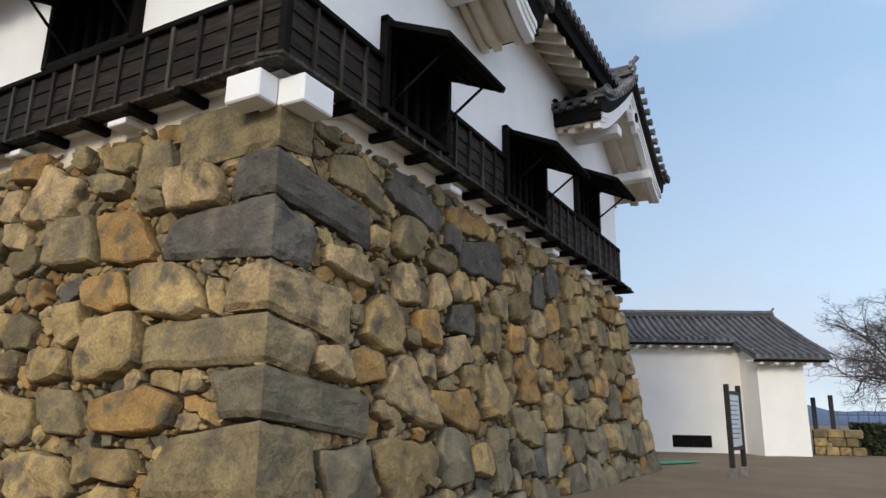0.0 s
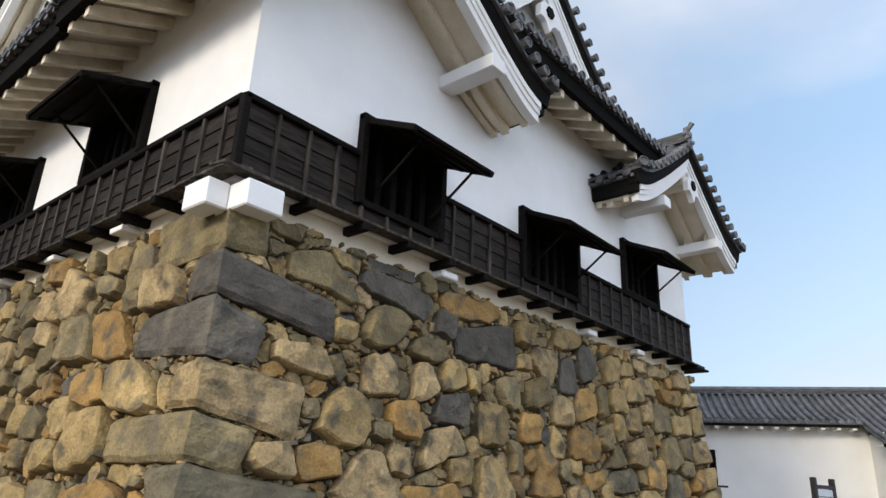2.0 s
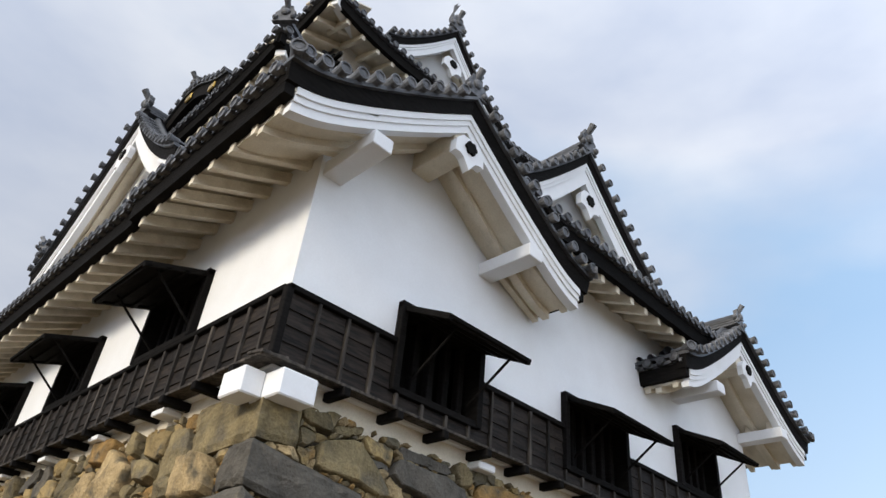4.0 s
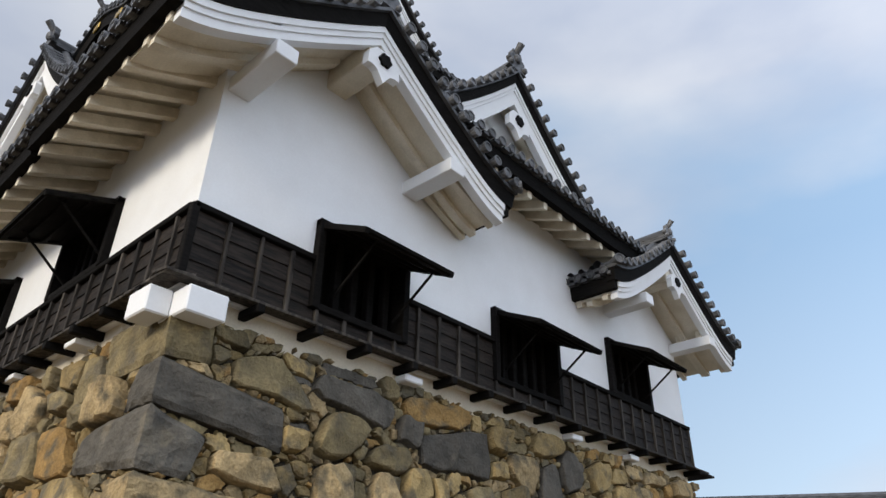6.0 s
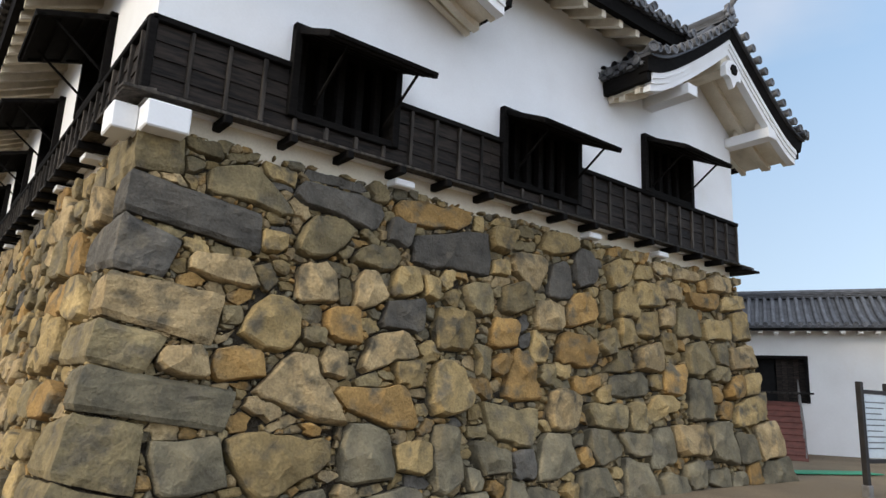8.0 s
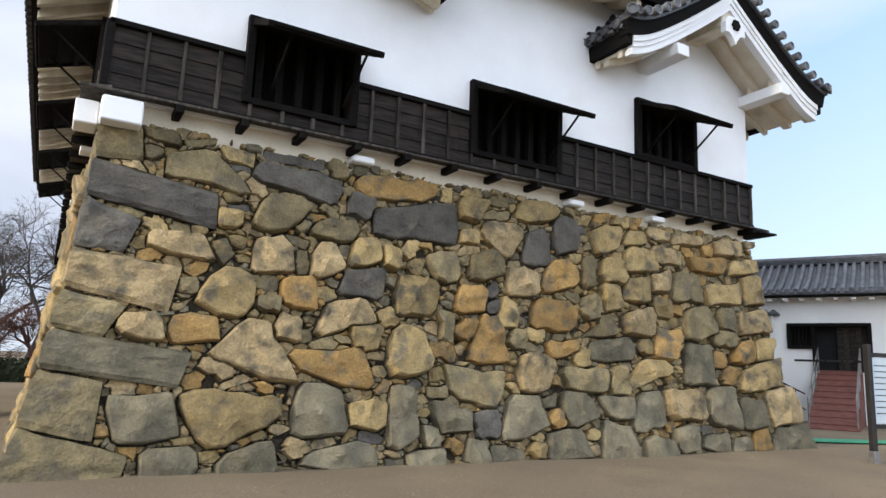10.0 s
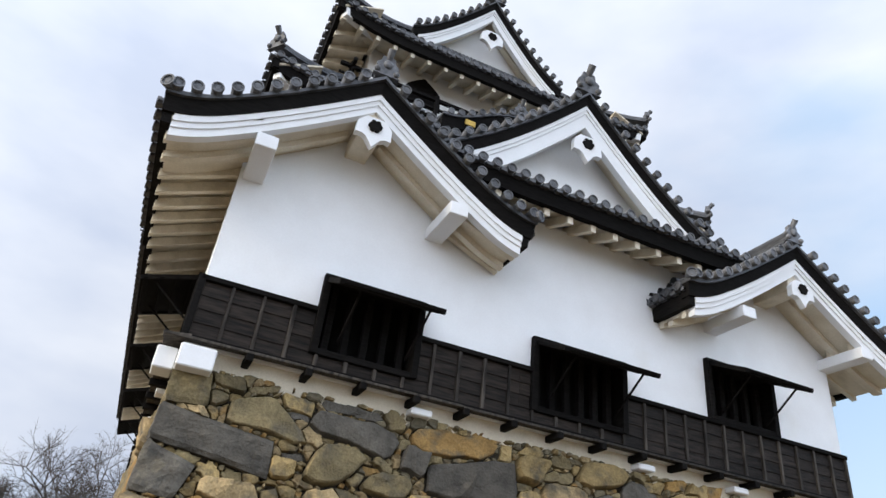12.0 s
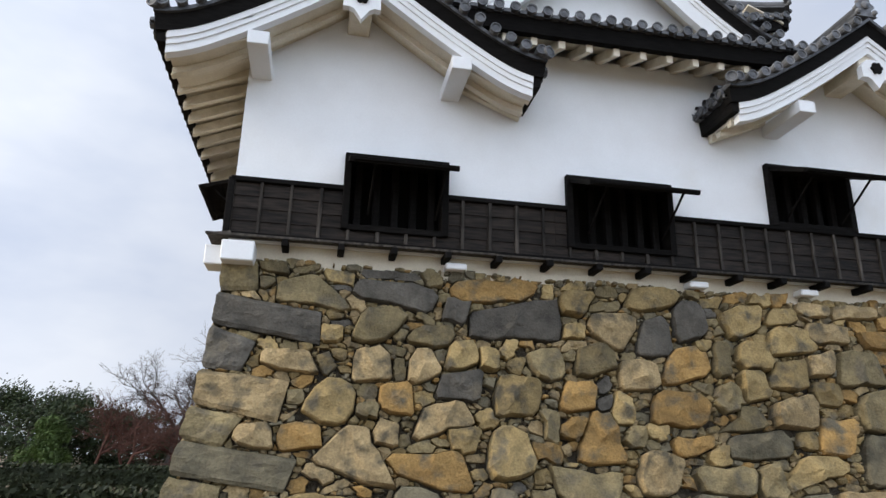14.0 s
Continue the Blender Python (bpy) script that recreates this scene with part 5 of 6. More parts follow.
# ---------- white storehouse across the yard ----------
STORE_WALL = material("store_plaster", (0.78, 0.78, 0.76), (0.72, 0.715, 0.69), 0.8, 0.8, 12, 0.03, 0.004, grain=0.06, stain=(0.62, 0.55, 0.42), stain_scale=0.5, stain_at=(0.62, 0.9))
RAMP_RED = material("red_brown_mat", (0.16, 0.06, 0.045), (0.10, 0.04, 0.03), 0.9, 4, 30, 0.3, 0.005)
STEEL = material("grey_steel", (0.28, 0.27, 0.25), (0.16, 0.155, 0.15), 0.5, 6, 40, 0.1, 0.002, metal=0.6)
store = empty("storehouse", "long white plastered storehouse with a grey tiled roof", "building")


STORE_X = 27.0
RIDGE_X, RIDGE_Z = 31.5, 6.22
STORE_AT = Matrix.Translation((27.0, -3.9, 0)) @ Matrix.Rotation(radians(26), 4, 'Z') @ Matrix.Translation((-27.0, 3.9, 0))
store.matrix_basis = STORE_AT


def store_wall(x0, y0, y1, top, holes=()):
    """A wall that faces -x at x0 from y0 to y1; holes: from, to along y, and their heights."""
    bm = bmesh.new()
    ys = sorted({y0, y1, *[h[0] for h in holes], *[h[1] for h in holes]})
    zs = sorted({-0.1, top, *[h[2] for h in holes], *[h[3] for h in holes]})
    for a, b in zip(ys, ys[1:]):
        for p, q in zip(zs, zs[1:]):
            if not any(h[0] < (a + b) / 2 < h[1] and h[2] < (p + q) / 2 < h[3] for h in holes):
                add_box(bm, x0, x0 + 0.3, a, b, p, q)
    bmesh.ops.remove_doubles(bm, verts=bm.verts, dist=1e-5)
    return part("wall", bm, STORE_WALL, store)


def store_roof(eave_x, eave_z, y0, y1, hip):
    """A tiled slope from the eave up to the common ridge; hip: by how much its end at y0 runs back to the ridge."""
    n = 6

    def at(y, s):
        return Vector((eave_x + (RIDGE_X - eave_x) * s, y, eave_z + (RIDGE_Z - eave_z) * s - 0.16 * math.sin(math.pi * s)))
    grid = [[at(y0 + hip * i / n, i / n), at(y1, i / n)] for i in range(n + 1)]
    vs, fs = sheet(grid, 0.10)
    roof = raw("roof", vs, fs, TILE_FAR, store)
    count = int((y1 - y0) / 0.30)
    for k in range(count):
        y = y0 + 0.15 + (y1 - y0 - 0.3) * k / (count - 1)
        last = min(1.0, (y - y0) / hip) if hip else 1.0
        vs, fs = tube_rows([[at(y, last * i / n) + Vector((0, 0, 0.02)) for i in range(n + 1)]], 0.085)
        raw("cap_roll", vs, fs, TILE_FAR, roof, smooth=True)
        share("eave_tile", EAVE_TILE, roof, facing(at(y, 0) + Vector((-0.03, 0, 0.03)), (-1, 0, 0)))
    part("fascia", box(eave_x + 0.06, eave_x + 0.14, y0 + 0.1, y1, eave_z - 0.20, eave_z - 0.06), BLACK_WOOD, roof)
    part("soffit", box(eave_x + 0.14, eave_x + 0.9, y0 + 0.1, y1, eave_z - 0.16, eave_z - 0.09), STORE_WALL, roof)
    k = int((y1 - y0) / 0.55)
    for i in range(k):
        y = y0 + (y1 - y0) * (i + 0.5) / k
        part("rafter", box(eave_x + 0.12, eave_x + 0.85, y - 0.08, y + 0.08, eave_z - 0.29, eave_z - 0.16, 0.01), STORE_WALL, roof)
    return roof


store_wall(STORE_X, -3.9, -2.05, 3.80)
part("wall", box(STORE_X + 0.3, STORE_X + 8.6, -3.9, -3.6, -0.1, 3.80), STORE_WALL, store)
part("wall", box(STORE_X + 0.3, STORE_X + 1.9, -2.35, -2.05, -0.1, 4.3), STORE_WALL, store)
store_wall(STORE_X + 1.9, -2.05, 24.0, 4.70, [(3.75, 5.55, 1.85, 3.55), (5.55, 6.3, 2.75, 3.55)])
store_roof(STORE_X - 0.75, 3.88, -4.75, -1.7, 0.0)
store_roof(STORE_X + 1.15, 4.72, -1.7, 24.4, 0.0)
vs, fs = sheet([[Vector((RIDGE_X, -4.75, RIDGE_Z)), Vector((RIDGE_X, 24.4, RIDGE_Z))], [Vector((RIDGE_X + 4.2, -4.75, 4.4)), Vector((RIDGE_X + 4.2, 24.4, 4.4))]], 0.1)
raw("roof", vs, fs, TILE_FAR, store)
bm = bmesh.new()
vs = [bm.verts.new(p) for p in ((STORE_X + 0.1, -3.88, 3.7), (RIDGE_X + 3.8, -3.88, 3.7), (RIDGE_X, -3.88, RIDGE_Z - 0.25), (STORE_X + 0.1, -3.7, 3.7), (RIDGE_X + 3.8, -3.7, 3.7), (RIDGE_X, -3.7, RIDGE_Z - 0.25))]
for f in ((0, 1, 2), (5, 4, 3), (0, 3, 4, 1), (1, 4, 5, 2), (2, 5, 3, 0)):
    bm.faces.new([vs[i] for i in f])
part("gable_wall", bm, STORE_WALL, store)
ridge_roll(store, [(RIDGE_X, y, RIDGE_Z) for y in (-4.7, 6.0, 24.4)], 0.15)
ridge_end(store, (RIDGE_X, -4.75, RIDGE_Z + 0.1), (0, -1, 0), 0.6)
vs, fs = tube_rows([[(STORE_X - 0.72, -4.70, 3.93), (STORE_X + 1.2, -4.70, 4.72), (RIDGE_X, -4.70, RIDGE_Z + 0.03)]], 0.12)
raw("verge_roll", vs, fs, TILE_FAR, store, smooth=True)
DOOR_X = STORE_X + 1.15
part("vent", box(DOOR_X + 0.70, DOOR_X + 0.78, -0.60, 1.05, 0.22, 0.72, 0.01), BLACK_WOOD, store, "low black wooden vent")
for i in range(9):
    part("vent_bar", box(DOOR_X + 0.66, DOOR_X + 0.70, -0.52 + i * 0.18, -0.46 + i * 0.18, 0.26, 0.68), BLACK_WOOD, store)
# near-black slab painted as the shade inside the doorway and barred window
part("interior_shade_box", box(DOOR_X + 1.06, DOOR_X + 1.2, 3.4, 6.6, 1.5, 3.8), SHADE_BLACK, store)
for a, b, z0, z1 in ((3.65, 6.4, 3.50, 3.62), (5.45, 6.4, 2.66, 2.78)):
    part("door_frame", box(DOOR_X + 0.66, DOOR_X + 0.9, a, b, z0, z1, 0.01), BLACK_WOOD, store)
for y, z in ((3.65, 1.85), (5.45, 1.85), (6.28, 2.7)):
    part("door_frame", box(DOOR_X + 0.67, DOOR_X + 0.9, y, y + 0.12, z, 3.5, 0.01), BLACK_WOOD, store)
for i in range(5):
    part("door_board", box(DOOR_X + 0.95, DOOR_X + 1.0, 3.77 + i * 0.20, 3.96 + i * 0.20, 1.85, 3.5, 0.006), BOARD_WOOD, store, "dark sliding door board")
for i in range(6):
    y = 5.60 + i * 0.125
    part("window_bar", box(DOOR_X + 0.85, DOOR_X + 0.93, y, y + 0.07, 2.75, 3.5), BLACK_WOOD, store)
for i in range(5):
    share("eave_tile", EAVE_TILE, store, facing((DOOR_X + 0.1, 6.75 + i * 0.3, 4.0), (-1, 0, 0)))
part("annex_roof", box(DOOR_X + 0.1, DOOR_X + 0.75, 6.6, 9.0, 3.88, 4.02, 0.04), TILE_FAR, store, "small grey tiled annex roof")
part("annex_wall", box(DOOR_X + 0.35, DOOR_X + 0.75, 6.85, 9.0, 3.4, 3.88), STORE_WALL, store)

# ramp with hand rails up to the door
RAMP_X0, RAMP_X1 = STORE_X - 2.6, STORE_X + 1.85
RAMP_Y0, RAMP_Y1, RAMP_UP = 4.0, 5.42, 1.85
ramp = empty("ramp", "red-brown ramp with steel hand rails before the storehouse door", "ramp")
ramp.matrix_basis = STORE_AT


def ramp_z(x):
    return 0.04 + (x - RAMP_X0) / (RAMP_X1 - RAMP_X0) * RAMP_UP


bm = box(RAMP_X0, RAMP_X1, RAMP_Y0, RAMP_Y1, -0.1, 0.0)
for v in bm.verts:
    if v.co.z > -0.05:
        v.co.z = ramp_z(v.co.x)
part("deck", bm, RAMP_RED, ramp, "red-brown ramp deck")
for i in range(9):
    x = RAMP_X0 + 0.25 + i * 0.47
    part("cleat", box(x, x + 0.05, RAMP_Y0 + 0.04, RAMP_Y1 - 0.04, ramp_z(x) - 0.01, ramp_z(x) + 0.04), RAMP_RED, ramp)
for y in (RAMP_Y0 + 0.05, RAMP_Y1 - 0.05):
    for k in range(4):
        x = RAMP_X0 + 0.15 + k * 1.35
        part("rail_post", box(x - 0.02, x + 0.02, y - 0.02, y + 0.02, ramp_z(x) - 0.05, ramp_z(x) + 0.85), STEEL, ramp)
    for h in (0.45, 0.85):
        part("hand_rail", beam((RAMP_X0 + 0.1, y, ramp_z(RAMP_X0 + 0.1) + h), (RAMP_X1 - 0.1, y, ramp_z(RAMP_X1 - 0.1) + h), 0.04, 0.04), STEEL, ramp)
part("cross_bar", beam((STORE_X - 0.9, RAMP_Y0 - 0.35, 2.15), (STORE_X - 0.9, RAMP_Y1 + 0.45, 2.15), 0.07, 0.07), BATTEN_WOOD, ramp, "wooden cross bar")
side = empty("hand_rail", "black steel hand rail beside the ramp", "railing")
side.matrix_basis = STORE_AT
for k in range(4):
    part("rail_post", box(STORE_X - 1.9, STORE_X - 1.86, 5.75 + k * 0.62, 5.79 + k * 0.62, 0, 1.15 + k * 0.33), BLACK_WOOD, side)
part("rail", beam((STORE_X - 1.88, 5.5, 1.05), (STORE_X - 1.88, 7.9, 2.3), 0.045, 0.045), BLACK_WOOD, side)
part("rail", beam((STORE_X - 1.88, 5.5, 0.55), (STORE_X - 1.88, 7.9, 1.8), 0.045, 0.045), BLACK_WOOD, side)

# bright safety rope or mat strip at the foot of the corner
ROPE = material("green_net", (0.06, 0.30, 0.17), (0.03, 0.17, 0.10), 0.9, 30, 90, 0.5, 0.01)
tagged(link("green_mat", box(-1.6, 1.9, -0.35, 0.35, 0.03, 0.06, 0.01, Matrix.Translation((17.0, 0.1, 0)) @ Matrix.Rotation(radians(-22), 4, 'Z')), ROPE), "thin green mat lying on the earth", "mat")
RED = material("red_plastic", (0.42, 0.05, 0.05), (0.3, 0.035, 0.035), 0.5, 8, 50, 0.1, 0.002)
cone = bmesh.new()
bmesh.ops.create_cone(cone, cap_ends=True, segments=14, radius1=0.15, radius2=0.05, depth=0.55)
bmesh.ops.translate(cone, vec=(16.2, 1.3, 0.31), verts=cone.verts)
add_box(cone, 16.0, 16.4, 1.1, 1.5, 0.0, 0.04)
tagged(link("marker_cone", cone, RED), "small red plastic marker cone on the ground", "cone")

# ---------- notice board ----------
sign = empty("notice_board", "dark timber notice board with a pale panel between two posts", "sign")
SIGN_WOOD = material("dark_sign_wood", (0.02, 0.017, 0.016), (0.01, 0.009, 0.009), 0.6, 6, 40, 0.3, 0.004)
PANEL = material("pale_panel", (0.50, 0.56, 0.60), (0.42, 0.48, 0.52), 0.3, 2, 20, 0.02, 0.002)
BAR_INK = material("grey_print", (0.12, 0.13, 0.14), (0.08, 0.09, 0.10), 0.6, 6, 40, 0.0)
SIGN_M = Matrix.Translation((13.17, -2.54, 0)) @ Matrix.Rotation(math.atan2(-0.157, 0.875), 4, 'Z')
for x in (0.0, 0.92):
    p = part("post", box(x - 0.055, x + 0.055, -0.055, 0.055, -0.05, 2.17, 0.012, SIGN_M), SIGN_WOOD, sign)
    part("post_base", box(x - 0.075, x + 0.075, -0.075, 0.075, -0.02, 0.22, 0.012, SIGN_M), STEEL, sign, "grey steel post shoe")
for z in (0.66, 1.98):
    part("rail", box(0.055, 0.865, -0.04, 0.04, z - 0.04, z + 0.04, 0.006, SIGN_M), SIGN_WOOD, sign)
panel = part("panel", box(0.06, 0.86, -0.02, 0.02, 0.72, 1.93, 0.004, SIGN_M), PANEL, sign, "pale blue-grey printed panel")
for i in range(9):
    z = 1.78 - i * 0.11
    part("print_line", box(0.12, 0.80 - 0.08 * (i % 3), -0.024, -0.020, z - 0.012, z + 0.012, 0, SIGN_M), BAR_INK, panel)
    part("print_line", box(0.12, 0.80 - 0.08 * (i % 3), 0.020, 0.024, z - 0.012, z + 0.012, 0, SIGN_M), BAR_INK, panel)

# ---------- trees, hedges and the far side ----------
BARK = material("grey_bark", (0.10, 0.085, 0.075), (0.05, 0.043, 0.038), 0.9, 6, 30, 0.6, 0.02)
RED_TWIG = material("red_brown_twigs", (0.115, 0.05, 0.035), (0.06, 0.03, 0.024), 0.9, 4, 20, 0.3, 0.01)
LEAF = material("dark_green_leaf", (0.045, 0.062, 0.02), (0.012, 0.022, 0.008), 0.6, 1.2, 9, 0.2, 0.01)
LEAF_LIGHT = material("light_green_leaf", (0.075, 0.12, 0.025), (0.035, 0.06, 0.014), 0.6, 1.2, 9, 0.2, 0.01)
HEDGE = material("hedge_leaf", (0.026, 0.035, 0.013), (0.011, 0.016, 0.006), 0.7, 2, 12, 0.2, 0.01)


def limb(vs, fs, a, b, ra, rb, sides=5):
    d = (b - a).normalized()
    u = d.orthogonal().normalized()
    w = d.cross(u)
    o = len(vs)
    for p, r in ((a, ra), (b, rb)):
        for k in range(sides):
            t = 2 * math.pi * k / sides
            vs.append(p + u * (math.cos(t) * r) + w * (math.sin(t) * r))
    for k in range(sides):
        e = (k + 1) % sides
        fs.append((o + k, o + e, o + sides + e, o + sides + k))


def bare_tree(at, tall, seed, label, mat=BARK, spread=0.62, depth=6, group=""):
    """A leafless tree: a forked trunk, and boughs that split down to fine twigs."""
    rng = random.Random(seed)
    tree = empty("bare_tree", label, "tree", group=group)
    tree.location = at
    tv, tf, bv, bf = [], [], [], []

    def grow(p, d, length, r, level):
        vs, fs = (tv, tf) if level == 0 else (bv, bf)
        q, n = p, 3 if level < 3 else 2
        for k in range(n):
            e = q + d * (length / n)
            limb(vs, fs, q, e, r * (1 - 0.3 * k / n), r * (1 - 0.3 * (k + 1) / n), 6 if level < 2 else (4 if level < 4 else 3))
            q = e
            d = (d + Vector((rng.gauss(0, 1), rng.gauss(0, 1), rng.gauss(0, 0.6))) * 0.13).normalized()
            if level >= 1 and level < depth and rng.random() < 0.75:
                s = (d + Vector((rng.gauss(0, 1), rng.gauss(0, 1), rng.gauss(0.1, 0.7))) * spread * 1.1).normalized()
                grow(q, s, length * rng.uniform(0.5, 0.7), r * 0.5, level + 1 if level > 1 else level + 2)
        if level < depth:
            for _ in range(2 if level else 4):
                s = (d + Vector((rng.gauss(0, 1), rng.gauss(0, 1), rng.gauss(0.05, 0.6))) * spread).normalized()
                grow(q, s, length * rng.uniform(0.62, 0.85), r * 0.62, level + 1)
    grow(Vector((0, 0, -0.1)), Vector((0.05, 0, 1)).normalized(), tall * 0.24, tall * 0.017, 0)
    raw("trunk", tv, tf, mat, tree, smooth=True)
    tagged(raw("branch_spray", bv, bf, mat, tree, smooth=True), kind="stuff")
    return tree


def leafy_tree(at, tall, wide, seed, label, leaf, layered=False, count=9000, size=0.16):
    """An evergreen: trunk and boughs, and a crown of small leaf sprays gathered in uneven clumps."""
    rng = random.Random(seed)
    tree = empty("evergreen_tree", label, "tree")
    tree.location = at
    vs, fs = [], []
    limb(vs, fs, Vector((0, 0, -0.1)), Vector((0.1, 0, tall * 0.55)), tall * 0.035, tall * 0.02, 8)
    limb(vs, fs, Vector((0.1, 0, tall * 0.55)), Vector((0, 0.1, tall * 0.93)), tall * 0.02, tall * 0.006, 6)
    clumps = []
    for k in range(46):
        h = rng.uniform(0.16, 0.97)
        shape = (math.sin(math.pi * min(1, 0.12 + h * 0.80)) ** 0.7) if layered else (1.05 - h) ** 0.6
        a, r = rng.uniform(0, 6.28), wide * 0.5 * shape * rng.uniform(0.35, 1.0)
        c = Vector((math.cos(a) * r, math.sin(a) * r, h * tall))
        clumps.append((c, wide * rng.uniform(0.09, 0.17)))
        limb(vs, fs, Vector((0.05, 0, h * tall * 0.8)), c, tall * 0.010, tall * 0.004, 4)
    raw("trunk", vs, fs, BARK, tree, smooth=True)
    lv, lf = [], []
    for _ in range(count):
        c, r = rng.choice(clumps)
        d = Vector((rng.gauss(0, 1), rng.gauss(0, 1), rng.gauss(0, 0.6 if layered else 0.8)))
        p = c + d.normalized() * r * rng.uniform(0.35, 1.1) * Vector((1, 1, 0.55 if layered else 0.8)).length / 1.5
        n = Vector((rng.gauss(0, 1), rng.gauss(0, 1), rng.gauss(0.6, 0.8))).normalized()
        u = n.orthogonal().normalized() * size * rng.uniform(0.6, 1.4)
        w = n.cross(u).normalized() * size * rng.uniform(0.35, 0.7)
        o = len(lv)
        lv += [p - u, p + w * 0.8, p + u * 1.1, p - w]
        lf.append((o, o + 1, o + 2, o + 3))
    tagged(raw("crown", lv, lf, leaf, tree), kind="stuff")
    return tree


leafy_tree((-16.2, 38, 0), 5.4, 9.5, 3, "broad dark green evergreen tree behind a low hedge", LEAF, True, 26000, 0.105)
leafy_tree((-23.5, 41, 0), 5.2, 9.5, 4, "broad dark green evergreen tree behind a low hedge", LEAF, True, 22000, 0.105)
leafy_tree((-13.6, 34, 0), 3.4, 3.6, 5, "small bright green conical evergreen tree", LEAF_LIGHT, False, 12000, 0.09)
leafy_tree((-11.5, 44, 0), 4.6, 8.0, 6, "dark green evergreen tree in the shade of others", LEAF, True, 16000, 0.12)
leafy_tree((-30.5, 39, 0), 4.8, 9.0, 7, "dark green evergreen tree in the shade of others", LEAF, True, 16000, 0.12)
bare_tree((-7.3, 36, 0), 11.8, 21, "tall leafless grey tree with fine twigs", BARK, 0.60, 7, "leafless trees beyond the keep")
bare_tree((-3.0, 38, 0), 12.8, 22, "tall leafless grey tree with fine twigs", BARK, 0.60, 7, "leafless trees beyond the keep")
bare_tree((-1.0, 36, 0), 12.4, 23, "tall leafless grey tree with fine twigs", BARK, 0.60, 7, "leafless trees beyond the keep")
for i, (x, y, h) in enumerate(((-10.6, 33, 7.2), (-8.6, 32, 7.4), (-6.4, 34, 7.6), (-9.6, 35, 7.4), (-4.4, 32, 7.0), (-2.4, 33, 7.4), (-0.8, 32, 7.0))):
    bare_tree((x, y, 0), h, 31 + i, "low reddish-brown bare tree", RED_TWIG, 0.85, 6, "reddish bare trees")
bare_tree((36.5, -7.7, 0), 12.0, 41, "wide leafless grey tree beyond the storehouse", BARK, 0.88, 7, "leafless trees by the fence")
bare_tree((43.0, -12.5, 0), 13.0, 42, "wide leafless grey tree beyond the storehouse", BARK, 0.75, 7, "leafless trees by the fence")


def hedge(name, x0, x1, y0, y1, h, seed, label, count):
    rng = random.Random(seed)
    hd = empty(name, label, "hedge")
    part("core", box(x0 + 0.15, x1 - 0.15, y0 + 0.15, y1 - 0.15, 0, h - 0.15), HEDGE, hd)
    vs, fs = [], []
    for _ in range(count):
        p = Vector((rng.uniform(x0, x1), rng.uniform(y0, y1), rng.uniform(0.0, h)))
        f = rng.randrange(4)
        if f == 0: p.x = x0 + rng.uniform(-0.08, 0.14)
        elif f == 1: p.y = y0 + rng.uniform(-0.08, 0.14)
        elif f == 2: p.z = h + rng.uniform(-0.15, 0.08)
        else: p.x = x1 + rng.uniform(-0.14, 0.08)
        n = Vector((rng.gauss(0, 1), rng.gauss(0, 1), rng.gauss(0, 1))).normalized()
        u = n.orthogonal() * 0.09
        w = n.cross(u) * 0.6
        o = len(vs)
        vs += [p - u, p + w, p + u, p - w]
        fs.append((o, o + 1, o + 2, o + 3))
    tagged(raw("foliage", vs, fs, HEDGE, hd), kind="stuff")


hedge("hedge", -34, 0.5, 27.5, 28.8, 1.0, 1, "low clipped dark hedge along the yard", 9000)
hedge("hedge", -22, -1.4, 8.2, 9.4, 0.66, 4, "low dark clipped hedge at the edge of the yard", 9000)
hedge("hedge", 30.5, 31.8, -9.5, -5.4, 1.25, 2, "clipped dark green hedge beside a low stone wall", 4000)

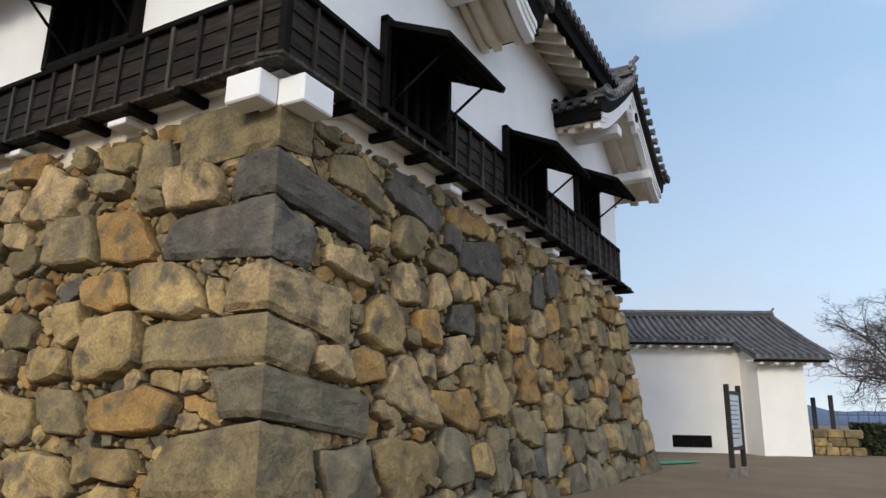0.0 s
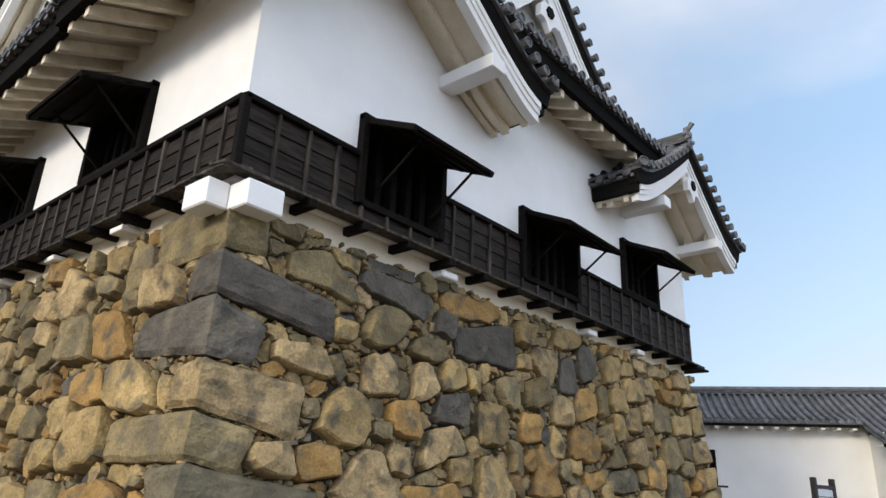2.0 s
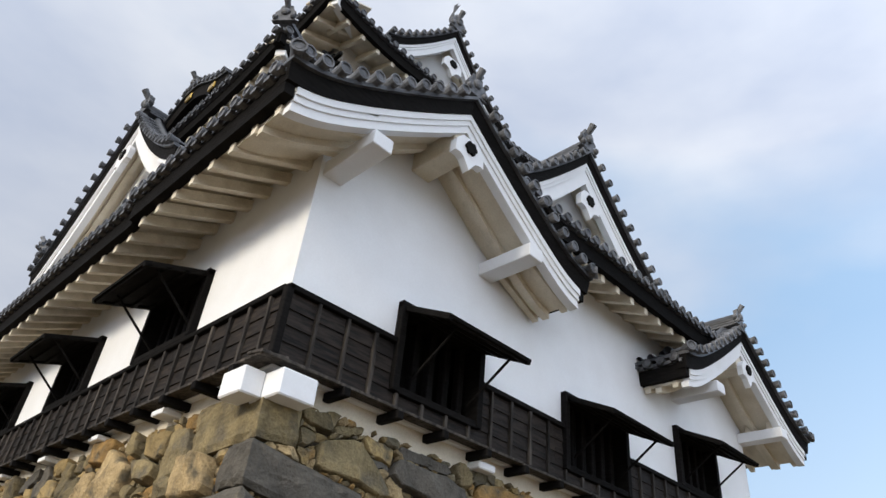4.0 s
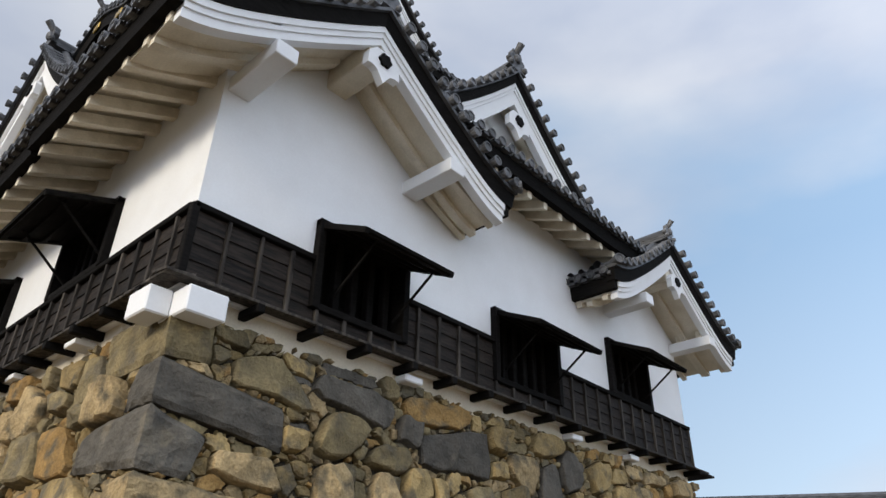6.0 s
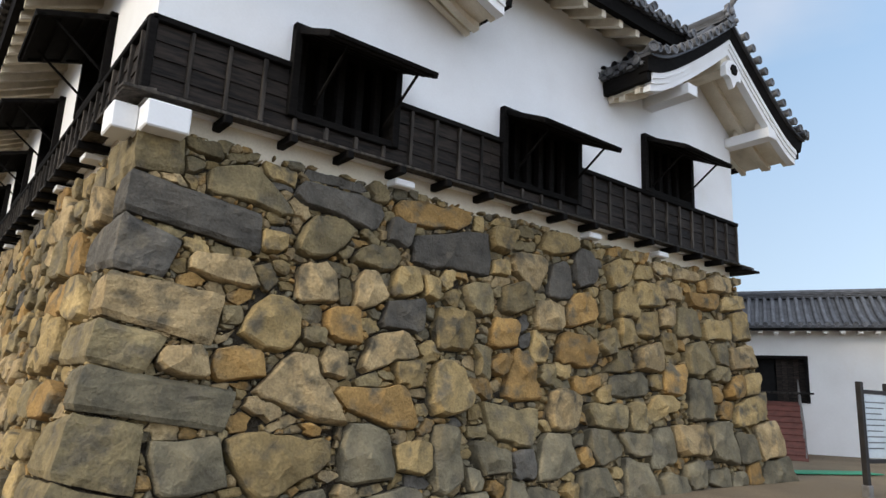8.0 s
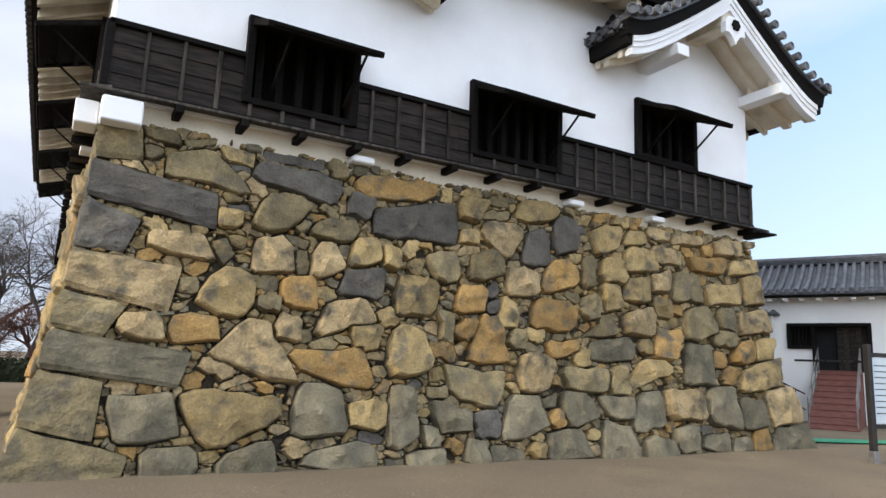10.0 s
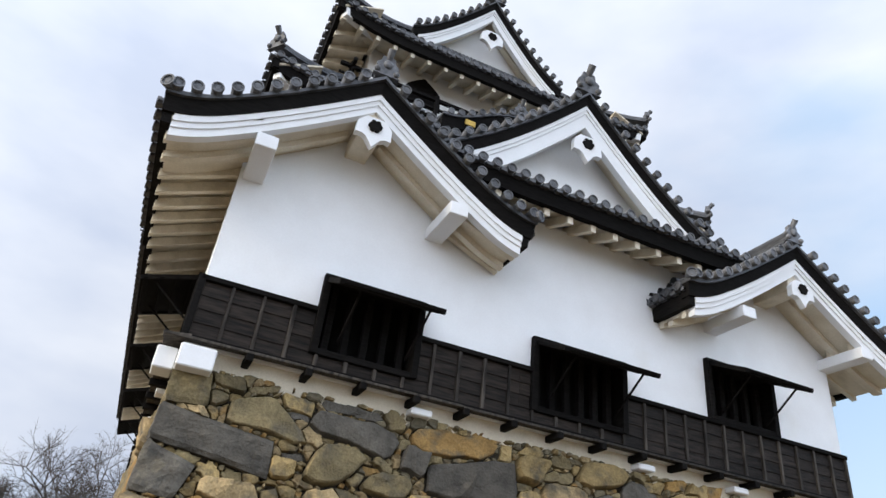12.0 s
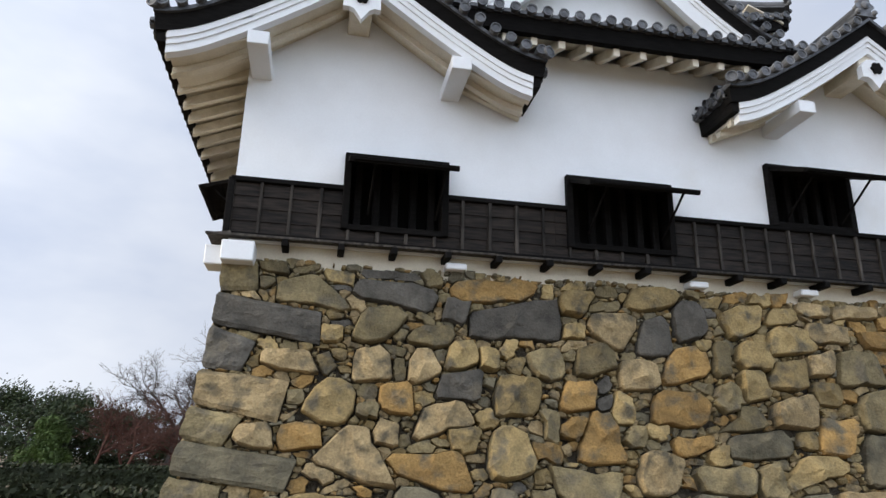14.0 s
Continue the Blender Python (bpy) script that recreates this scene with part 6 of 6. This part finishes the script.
# low stone wall, posts, fence and the hills
low = tagged(new("low_wall"), "low wall of tan stones beside the storehouse", "stone wall", kind="structure")
rng = random.Random(8)
for r in range(3):
    y = -3.95
    while y > -5.6:
        w = rng.uniform(0.4, 0.7)
        bm = box(29.4 + rng.uniform(-0.04, 0.04), 30.2, y - w + 0.02, y, r * 0.36 - 0.02, r * 0.36 + 0.34, 0.05)
        part("stone", bm, rng.choice((STONE_TAN, STONE_MOSS, STONE_MOSS)), low)
        y -= w
part("wall_core", box(29.6, 33.5, -5.7, -3.9, 0, 1.0), STONE_BACK, low)
stone_post = bmesh.new()
add_box(stone_post, 28.9, 29.2, -4.62, -4.40, 0, 0.5, 0.03)
tagged(link("marker_stone", stone_post, STONE_PALE), "small pale marker stone before the low wall", "stone")
for i, (x, y, h) in enumerate(((31.0, -4.05, 2.45), (31.0, -4.75, 2.55))):
    ob = tagged(link("post", box(x - 0.1, x + 0.1, y - 0.1, y + 0.1, 0, h, 0.015), SIGN_WOOD), "dark timber post standing behind the low wall", "post", group="timber posts")
BLUE = material("blue_grey_paint", (0.10, 0.15, 0.24), (0.07, 0.10, 0.16), 0.6, 3, 20, 0.1, 0.003)
fence = empty("fence", "blue-grey metal fence at the edge of the terrace", "fence")
for k in range(30):
    y = -5.0 - k * 0.45
    part("picket", box(36.0, 36.05, y - 0.03, y + 0.03, 0, 1.9), BLUE, fence)
for z in (0.5, 1.75):
    part("rail", box(36.05, 36.09, -18.2, -4.9, z - 0.03, z + 0.03), BLUE, fence)


def hills(name, x, y0, y1, top, seed, colour, label):
    m = material(name + "_hazed_woods", colour, tuple(c * 0.8 for c in colour), 0.95, 0.02, 0.2, 0.0)
    pts, low_ = [], []
    for i in range(121):
        y = y0 + (y1 - y0) * i / 120
        z = top * (0.45 + 0.35 * noise.noise(Vector((y * 0.004, seed, 0))) + 0.25 * noise.noise(Vector((y * 0.012, seed, 5))) + 0.35 * math.exp(-((y + 330) / 170.0) ** 2))
        pts.append((x, y, max(2, z)))
        low_.append((x - 60, y, -5))
    tagged(link(name, strip(pts, low_, (120, 0, 0)), m, smooth=True), label, "hill", kind="structure")


# blue here is distance haze, put straight into the hill's colour
hills("hill", 1500, -1800, 1800, 62, 3.0, (0.10, 0.14, 0.24), "distant wooded hill on the horizon, coloured blue for haze")
